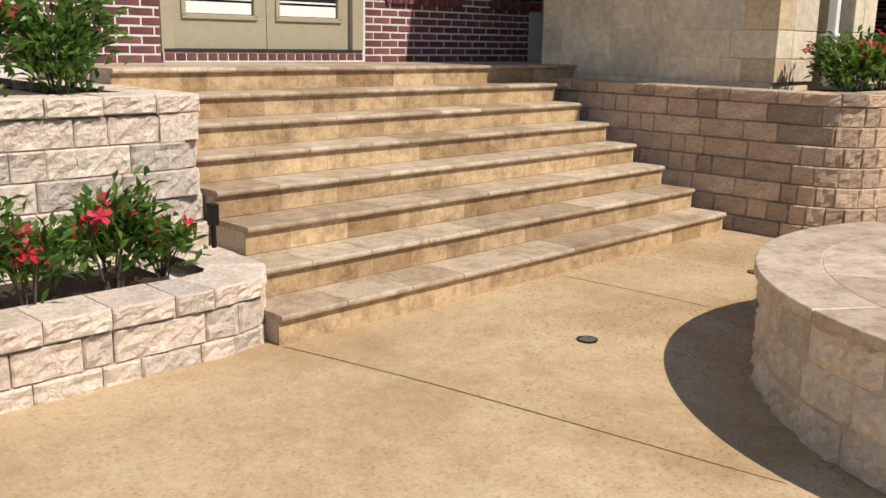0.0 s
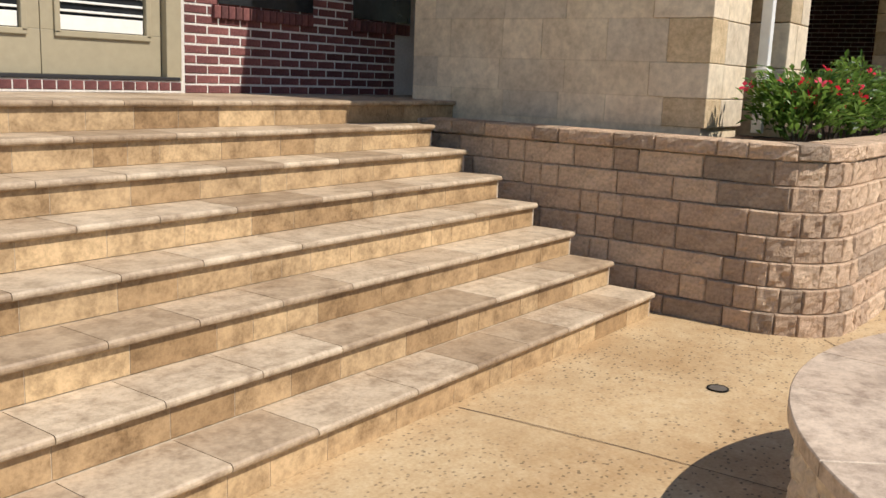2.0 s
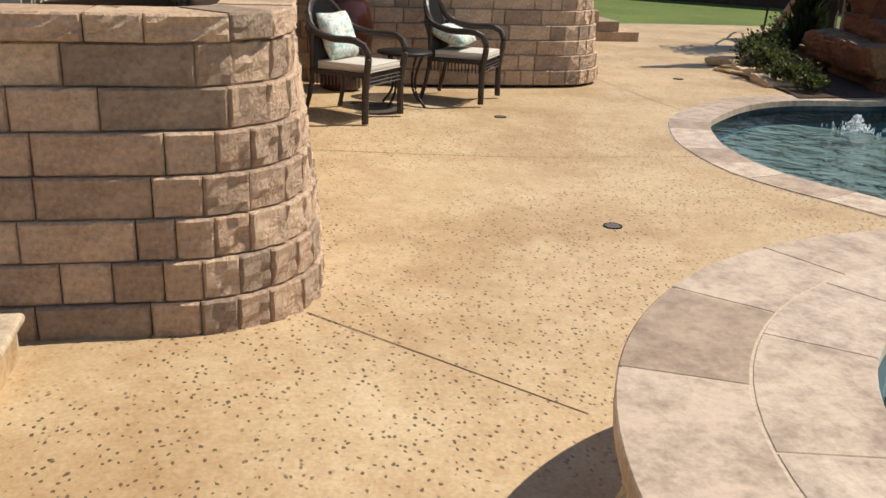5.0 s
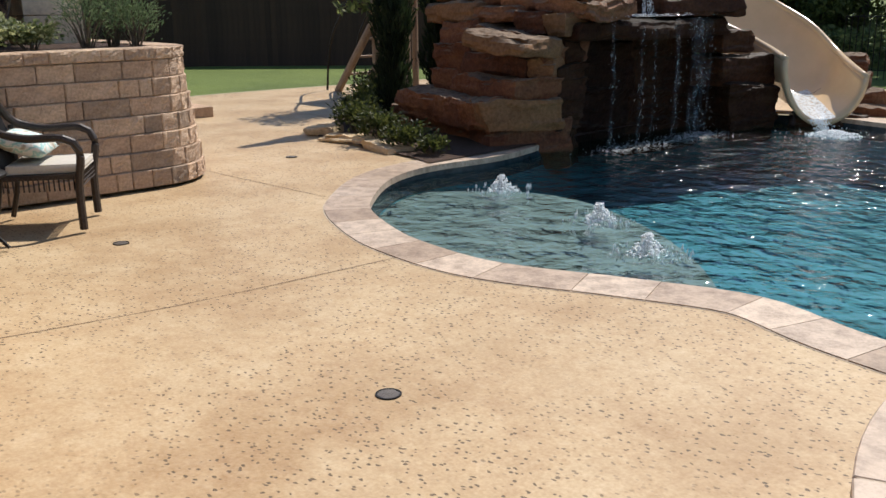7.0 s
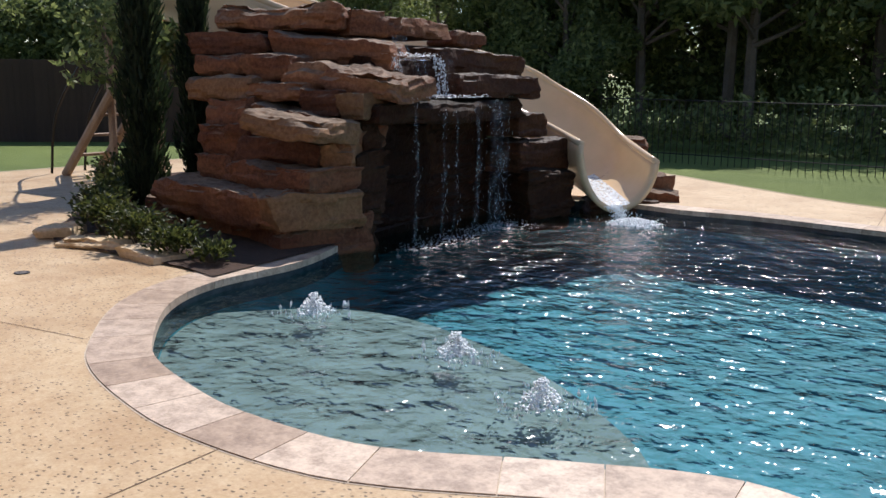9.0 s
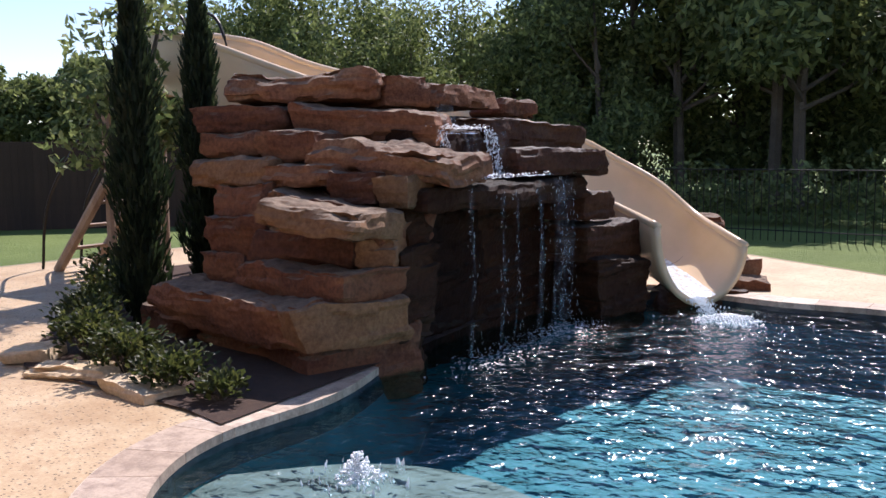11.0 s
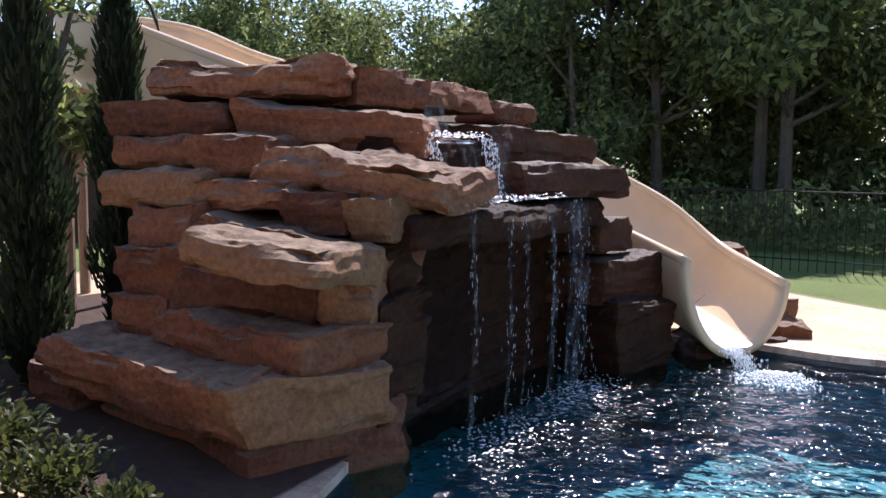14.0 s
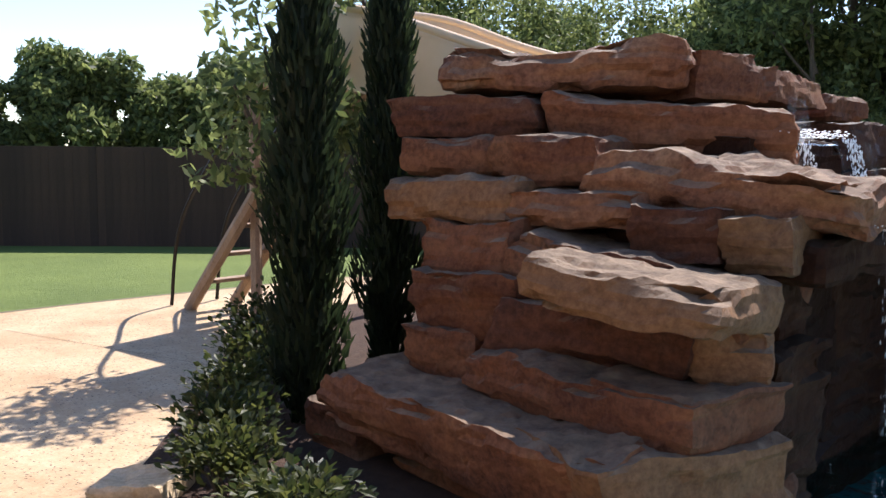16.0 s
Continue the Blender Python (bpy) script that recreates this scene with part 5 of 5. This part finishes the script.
def foam(name, at, r, h, seed, label, count=330):
    rnd = random.Random(seed)
    ob = thing(name, label, "water", at, group="water jets")
    bm = bmesh.new()
    for k in range(count):
        t = rnd.random() ** 1.6
        a, d = rnd.uniform(0, 6.28), r * rnd.random() ** 0.7 * (1.05 - t * 0.85)
        made = bmesh.ops.create_icosphere(bm, subdivisions=1, radius=rnd.uniform(0.004, 0.014) * (1.1 - 0.4 * t))["verts"]
        for v in made:
            v.co = v.co + Vector((math.cos(a) * d, math.sin(a) * d, h * t * (1 - 0.5 * (d / r) ** 2)))
    tagged(part("jet", bm, FOAM, ob, smooth=True), kind="stuff")
    spray = bmesh.new()
    for k in range(70):
        a, d = rnd.uniform(0, 6.28), r * rnd.uniform(0.5, 2.2)
        made = bmesh.ops.create_icosphere(spray, subdivisions=1, radius=rnd.uniform(0.003, 0.008))["verts"]
        for v in made:
            v.co = Vector((v.co.x * 1.6, v.co.y * 1.6, v.co.z)) + Vector((math.cos(a) * d, math.sin(a) * d, rnd.random() ** 6 * h * 0.3))
    tagged(part("spray", spray, FOAM, ob), kind="stuff")


for i, (x, y) in enumerate(((11.55, -2.8), (10.15, -2.5), (9.31, -2.0))):
    foam("bubbler_jet", (x, y, -0.2), 0.14, 0.15, i, "white bubbling water jet on the tanning ledge")
foam("splash", (11.12, -8.12, -0.2), 0.36, 0.07, 8, "white splash where the slide meets the pool", 900)
pour = thing("slide_water", "water pouring from the slide mouth, white for its sunlit reflection", "water", (0, 0, 0))
# Near-opaque white sheet stands for sun reflecting off the water.
bm = bmesh.new()
g = [[bm.verts.new(across(i, a, 0.045 + 0.008 * noise.noise((i * 0.8, a * 0.2, 0)))) for a in range(-34, 21, 6)] for i in range(0, 9)]
for p, q in zip(g, g[1:]):
    for k in range(len(p) - 1):
        bm.faces.new((p[k], p[k + 1], q[k + 1], q[k]))
part("sheet", bm, SUNLIT_POUR, pour, smooth=True)
bm = bmesh.new()
lip = across(0, -8, 0.04)
for _ in range(520):
    t = rnd.random()
    droplet(bm, (lip.x - 0.24 * t + rnd.gauss(0, 0.05), lip.y + 0.2 * t + rnd.gauss(0, 0.06), lip.z + 0.01 - 0.16 * t * t), rnd.uniform(0.003, 0.009), rnd.uniform(0.006, 0.02))
tagged(part("splash_water", bm, FOAM, pour), kind="stuff")

# ---- slide ladder ----
ladder = thing("ladder", "weathered timber ladder up to the slide top", "ladder", (19.8, -6.95, -0.08))
top = Vector((-2.0, -0.25, 2.5))
for d in (-0.3, 0.3):
    part("rail", tubed([(0, d, 0), (top.x, top.y + d, top.z)], 0.07, 8), TIMBER, ladder)
    part("handrail", tubed(smooth_line([(0.35, d, 0.0), (0.1, d, 1.0), (-0.8, d + top.y * 0.4, 2.1), (-1.6, d + top.y, 3.2), (-2.3, d + top.y, 3.3), (-2.6, d + top.y, 2.6)], 0.15), 0.022, 6), IRON, ladder)
for k in range(1, 8):
    p = top * (k / 8)
    part("rung", boxed(p.x - 0.07, p.x + 0.07, p.y - 0.34, p.y + 0.34, p.z - 0.02, p.z + 0.02, 0.005), TIMBER, ladder)
tower = thing("slide_platform", "timber platform at the top of the slide", "platform", (18.5, -7.35, -0.08))
part("deck", boxed(-0.5, 0.5, -0.5, 0.5, 2.35, 2.45, 0.01), TIMBER, tower)
for x, y in ((-0.45, -0.45), (0.45, -0.45), (-0.45, 0.45), (0.45, 0.45)):
    part("post", tubed([(x, y, 0), (x, y, 2.4)], 0.06, 8), TIMBER, tower)
scroll = [(0.16 * (1 - k / 30) * math.cos(k * 0.42) - 0.75, 0.3, 3.05 + 0.16 * (1 - k / 30) * math.sin(k * 0.42)) for k in range(27)]
part("iron_scroll", tubed([(-0.75, 0.3, 2.4), (-0.6, 0.3, 2.75), *scroll], 0.014, 6), IRON, tower)

# ---- iron fence at the wood ----
rail = thing("iron_fence", "thin black iron fence before the trees", "fence", kind="structure")
picket = bpy.data.meshes.new("picket")
bm = boxed(-0.006, 0.006, -0.006, 0.006, 0, 1.2)
bm.to_mesh(picket)
bm.free()
picket.materials.append(IRON)
for k in range(110):
    put("picket", picket, pose(14.5 - k * 0.125, -15.0 + k * 0.012, -0.1), rail)
for z in (0.1, 1.1):
    part("fence_rail", tubed([(14.5, -15.0, z), (0.9, -13.7, z)], 0.01, 4), IRON, rail)

# ---- covered patio ----
part("patio_floor", boxed(9.0, 18.0, 4.0, 6.9, 0.9, 1.16), GROUT).update_tag()
tagged(bpy.data.objects["patio_floor"], "tan stone floor of the covered patio", "floor", kind="structure")
def many_boxes(boxes):
    """Many boxes in one mesh."""
    verts, faces = [], []
    for x0, x1, y0, y1, z0, z1 in boxes:
        b = len(verts)
        verts += [(x, y, z) for x in (x0, x1) for y in (y0, y1) for z in (z0, z1)]
        faces += [tuple(b + q for q in f) for f in ((0, 1, 3, 2), (4, 6, 7, 5), (0, 4, 5, 1), (2, 3, 7, 6), (0, 2, 6, 4), (1, 5, 7, 3))]
    me = bpy.data.meshes.new("boxes")
    me.from_pydata(verts, [], faces)
    bm = bmesh.new()
    bm.from_mesh(me)
    bpy.data.meshes.remove(me)
    return bm


back = thing("patio_wall", "shaded dark brick wall at the back of the patio", "brick wall", kind="structure")
part("mortar_bed", boxed(17.6, 17.9, -0.4, 6.9, 0.0, 3.39), MORTAR, back)
bm = []
for r in range(30):
    y = -0.4 + (0.1 if r % 2 else 0)
    while y < 6.7:
        bm.append((17.592, 17.65, y, y + 0.2, 1.2 + r * 0.072, 1.256 + r * 0.072))
        y += 0.21
tagged(part("brickwork", many_boxes(bm), BRICK, back), kind="stuff")
bm = []
for r in range(30):
    x = 8.6 + (0.1 if r % 2 else 0)
    while x < 17.4:
        bm.append((x, x + 0.2, HY - 0.006, HY + 0.04, 1.29 + r * 0.072, 1.346 + r * 0.072))
        x += 0.21
tagged(part("brickwork", many_boxes(bm), BRICK, house), kind="stuff")


def column(x, y, w, name, label):
    ob = thing(name, label, "column", (x, y, 1.1), kind="structure")
    z = 0.0
    k = 0
    while z < 2.15:
        h = (0.3, 0.24, 0.34)[k % 3]
        for j in range(2):
            s = w * (0.58 if (k + j) % 2 else 0.42)
            x0 = -w / 2 if j == 0 else w / 2 - s
            part("ashlar", boxed(x0, x0 + s - 0.006, -w / 2, w / 2, z, z + h - 0.006, 0.008), OCHRE if (k * 2 + j) % 5 == 1 else LIMESTONE, ob)
        z += h
        k += 1


column(15.6, -0.25, 0.58, "stone_column", "cream and ochre limestone patio column")
column(15.2, 3.85, 0.6, "stone_column", "cream limestone patio column partly in sun")
column(8.9, 3.7, 0.5, "stone_column", "cream limestone column lit by sun beside downspout")
spout = thing("downspout", "cream painted metal downspout beside the pillar", "downspout", kind="structure")
part("pipe", boxed(8.42, 8.5, 3.52, 3.6, 1.15, 3.38, 0.012), WHITE, spout)
for z in (1.6, 2.8):
    part("bracket", boxed(8.405, 8.515, 3.51, 3.63, z, z + 0.03, 0.004), WHITE, spout)
hearth = thing("fireplace", "limestone patio fireplace with dark arched opening", "fireplace", (17.0, 1.1, 1.1), kind="structure")
part("surround", boxed(-0.1, 0.55, -0.95, -0.5, 0, 2.28, 0.01), LIMESTONE, hearth)
part("surround", boxed(-0.1, 0.55, 0.5, 0.95, 0, 2.28, 0.01), LIMESTONE, hearth)
part("mantel", boxed(-0.14, 0.55, -0.5, 0.5, 1.35, 2.28, 0.01), LIMESTONE, hearth)
part("firebox", boxed(0.3, 0.5, -0.5, 0.5, 0.3, 1.35), DARK, hearth)
part("hearth_stone", ring_piece(0.0, 0.85, 90, 270, 0.0, 0.45, 14), LIMESTONE, hearth)


def turned(profile, sides=28):
    bm = bmesh.new()
    rows = [[bm.verts.new((r * math.cos(2 * math.pi * k / sides), r * math.sin(2 * math.pi * k / sides), z)) for k in range(sides)] for r, z in profile]
    for a, b in zip(rows, rows[1:]):
        for k in range(sides):
            bm.faces.new((a[k], a[(k + 1) % sides], b[(k + 1) % sides], b[k]))
    bm.faces.new(rows[0][::-1])
    return bm


jar = thing("glazed_jar", "large brown glazed jar standing behind the chairs", "jar", (12.92, 2.0, -0.04))
part("body", turned([(0.17, 0), (0.2, 0.02), (0.29, 0.35), (0.32, 0.6), (0.27, 0.82), (0.2, 0.9), (0.24, 0.95), (0.25, 0.97), (0.21, 0.97), (0.18, 0.88)]), GLAZE, jar, smooth=True)
part("soil", turned([(0.19, 0.88), (0.02, 0.9)]), EARTH, jar)
bush("potted_shrub", (12.92, 2.0, 0.87), (0.45, 0.42, 0.75), 3000, 0.06, 7, IVY_LEAF, "bushy leafy shrub with few pink blossoms in the jar", 121, 0.04)
urn = thing("black_urn", "tall black glazed urn on the patio edge", "urn", (15.0, 0.5, 1.12))
part("body", turned([(0.14, 0), (0.16, 0.02), (0.26, 0.4), (0.27, 0.55), (0.22, 0.66), (0.26, 0.7), (0.22, 0.7), (0.19, 0.62)]), BLACK_POT, urn, smooth=True)
bush("potted_shrub", (15.0, 0.5, 1.76), (0.32, 0.32, 0.75), 600, 0.07, 2, GARDEN_LEAF, "sparse leafy plant growing in the black urn", 122, 0.04)
pot = thing("flower_pot", "black pot of red flowers on the patio", "pot", (10.6, 4.6, 1.16))
part("body", turned([(0.12, 0), (0.18, 0.3), (0.2, 0.32), (0.17, 0.32)]), BLACK_POT, pot, smooth=True)
bush("potted_flowers", (10.6, 4.6, 1.46), (0.3, 0.3, 0.5), 500, 0.07, 22, GARDEN_LEAF, RED, 123)
bistro = thing("patio_table", "round dark metal patio table in the shade", "table", (11.3, 4.7, 1.16))
part("top", turned([(0.02, 0.72), (0.5, 0.72), (0.52, 0.735), (0.5, 0.75), (0.02, 0.75)]), IRON, bistro)
part("stem", tubed([(0, 0, 0), (0, 0, 0.72)], 0.04), IRON, bistro)
part("foot", turned([(0.3, 0), (0.28, 0.03), (0.04, 0.06)]), IRON, bistro)

# ---- wicker chairs ----
def arch(a, b, c, d, step=0.04):
    return smooth_line([a, b, c, d], step)


def wicker_chair(at, turn, label):
    ob = thing("wicker_armchair", label, "chair", (0, 0, 0), group="chairs by the wall")
    for sx in (-1, 1):
        front = smooth_line([(0.29 * sx, -0.27, 0), (0.285 * sx, -0.27, 0.3), (0.3 * sx, -0.3, 0.56), (0.32 * sx, -0.2, 0.655), (0.3 * sx, 0.05, 0.66), (0.27 * sx, 0.25, 0.72), (0.2 * sx, 0.33, 0.85), (0.1 * sx, 0.36, 0.93), (0.0, 0.365, 0.955)], 0.05)
        arm = part("arm", tubed(front, 0.029, 8), WICKER, ob)
        part("back_leg", tubed(smooth_line([(0.27 * sx, 0.34, 0), (0.25 * sx, 0.27, 0.3), (0.25 * sx, 0.27, 0.7)], 0.1), 0.02, 7), WICKER, ob)
        part("foot", tubed([(0.29 * sx, -0.27, 0), (0.29 * sx, -0.27, 0.05)], 0.028, 8), WICKER, arm)
    for k in range(25):
        t = k / 24 * 2 - 1
        top_z = 0.95 - 0.22 * abs(t) ** 2.2
        part("cane", tubed([(t * 0.24, 0.24 - 0.03 * (1 - t * t), 0.4), (t * 0.25, 0.3, 0.65), (t * 0.25, 0.36 - 0.03 * abs(t), top_z)], 0.0085, 4), WICKER, ob)
    for z in (0.44, 0.47, 0.5, 0.53, 0.56, 0.59, 0.62, 0.74, 0.84):
        part("weave_strand", tubed([(x * 0.25, 0.275 + (z - 0.5) * 0.2, z) for x in (-1, -0.5, 0, 0.5, 1)], 0.006, 4), WICKER, ob)
    part("seat", boxed(-0.28, 0.28, -0.27, 0.28, 0.36, 0.4, 0.01), WICKER, ob)
    skirt = bmesh.new()
    for k in range(17):
        x = -0.27 + k * 0.54 / 16
        tube(skirt, [(x, -0.28, 0.38), (x, -0.275, 0.26 + 0.06 * abs(math.sin((x + 0.27) * 5.8)))], 0.006, 4)
        for sx in (-1, 1):
            tube(skirt, [(0.28 * sx, x, 0.38), (0.275 * sx, x, 0.28)], 0.006, 4)
    for z in (0.3, 0.33, 0.36):
        tube(skirt, [(-0.28, -0.28, z), (0.28, -0.28, z)], 0.006, 4)
    tagged(part("woven_skirt", skirt, WICKER, ob), kind="stuff")
    pad = part("cushion", boxed(-0.25, 0.25, -0.29, 0.22, 0.4, 0.465, 0.028), CUSHION, ob, "cream seat cushion", smooth=True)
    for z in (0.408, 0.457):
        part("piping", tubed([(-0.24, -0.285, z), (0.24, -0.285, z), (0.245, 0.21, z), (-0.245, 0.21, z)], 0.006, 5, True), CUSHION, pad)
    ob.matrix_basis = pose(*at, 0, 0, turn)
    return ob


def pillow(at, turn, tilt, w, h, label):
    bm = bmesh.new()
    n = 12
    g = {}
    for side in (-1, 1):
        for i in range(n + 1):
            for j in range(n + 1):
                u, v = i / n * 2 - 1, j / n * 2 - 1
                rim = i in (0, n) or j in (0, n)
                if rim and side == 1:
                    g[(side, i, j)] = g[(-1, i, j)]
                    continue
                puff = 0.075 * ((1 - u ** 4) * (1 - v ** 4)) ** 0.6 * side
                pull = 1 - 0.06 * (1 - abs(u * v))
                g[(side, i, j)] = bm.verts.new((u * w / 2 * pull, puff, v * h / 2 * pull + h / 2))
        for i in range(n):
            for j in range(n):
                f = [g[(side, i, j)], g[(side, i + 1, j)], g[(side, i + 1, j + 1)], g[(side, i, j + 1)]]
                bm.faces.new(f if side < 0 else f[::-1])
    ob = part("pillow", bm, PILLOW, None, smooth=True)
    tagged(ob, label, "pillow", "pillows on the chairs")
    ob.matrix_basis = pose(*at, 0, 0, turn) @ pose(0, 0, 0, tilt, 0, 0)
    return ob


wicker_chair((11.52, 2.0, -0.035), -38, "dark woven wicker armchair with cream cushion beside jar")
wicker_chair((12.54, 0.85, -0.06), -30, "dark woven wicker armchair with cream cushion by wall")
pillow((11.58, 2.08, 0.43), -40, -22, 0.42, 0.4, "teal patterned pillow leaning on the chair back")
pillow((12.51, 0.8, 0.475), -31, -72, 0.44, 0.36, "teal patterned pillow lying flat on the chair")
side = thing("side_table", "small round dark metal side table between chairs", "table", (12.1, 1.5, -0.05))
part("top", turned([(0.01, 0.46), (0.24, 0.46), (0.255, 0.47), (0.25, 0.485), (0.01, 0.48)]), IRON, side, smooth=True)
for k in range(4):
    a = radians(45 + 90 * k)
    part("leg", tubed(smooth_line([(0.2 * math.cos(a), 0.2 * math.sin(a), 0.46), (0.13 * math.cos(a), 0.13 * math.sin(a), 0.28), (0.14 * math.cos(a), 0.14 * math.sin(a), 0.12), (0.24 * math.cos(a), 0.24 * math.sin(a), 0.0)], 0.05), 0.012, 6), IRON, side)

# ---- drains, joints and small things ----
def drain(x, y, r):
    ob = thing("floor_drain", "small round grated drain cover in the deck", "drain", (x, y, ground(x, y) + 0.002), group="deck drains")
    part("rim", ring_piece(r * 0.86, r, 0, 360, 0.0, 0.006, 24), IRON, ob)
    part("well", ring_piece(0.0, r * 0.86, 0, 360, 0.0, 0.001, 24), DARK, ob)
    n = max(4, int(r / 0.014))
    for k in range(-n, n + 1):
        y0 = k * r * 0.86 / (n + 1)
        h = math.sqrt(max(0, (r * 0.86) ** 2 - y0 * y0))
        part("bar", boxed(-h, h, y0 - 0.004, y0 + 0.004, 0.0015, 0.005), GRATE, ob)


for x, y, r in ((3.78, 2.7, 0.055), (5.83, 2.8, 0.055), (8.45, 0.86, 0.055), (11.67, 0.69, 0.055), (13.98, -2.08, 0.06), (11.9, 1.83, 0.3)):
    drain(x, y, r)
joints = thing("control_joints", "dark saw-cut control joints across the concrete", "joint", kind="structure")
for a, b in (((2.52, 3.62), (3.12, 1.3)), ((4.71, 3.61), (4.9, 2.15)), ((7.23, 2.64), (6.35, 1.75)), ((10.1, -0.49), (10.17, 2.45)), ((12.0, -1.19), (14.6, -0.99)), ((8.6, -8.9), (8.7, -10.6)), ((17.3, -5.2), (20.9, -4.6))):
    a, b = Vector((*a, 0)), Vector((*b, 0))
    w = (b - a).normalized().orthogonal()
    w = Vector((-(b - a).y, (b - a).x, 0)).normalized() * 0.003
    bm = bmesh.new()
    n = 14
    l = [a.lerp(b, i / n) for i in range(n + 1)]
    strip([p + w for p in l], [p - w for p in l], lambda x, y: ground(x, y) + 0.0025, lambda x, y: ground(x, y) + 0.0025, bm)
    for f in bm.faces:
        f.normal_update()
        if f.normal.z < 0:
            f.normal_flip()
    part("joint", bm, JOINT, joints)
# Small dark upright thing, given the form of a capped stake.
light = thing("path_light", "small black post beside the steps", "light fixture", (2.52, 4.25, 0.4))
part("stake", tubed([(0, 0, 0), (0, 0, 0.12)], 0.014, 8), IRON, light)
part("cap", boxed(-0.022, 0.022, -0.03, 0.03, 0.12, 0.24, 0.008), IRON, light)
side_steps = thing("garden_steps", "tan block steps from the deck to the patio", "steps", kind="structure")
for k in range(5):
    part("step_block", boxed(17.92 + 0.02 * k, 19.2, -3.2 + 0.34 * k, -0.9, -0.1 + 0.16 * k, 0.06 + 0.16 * k, 0.012), BLOCK, side_steps)
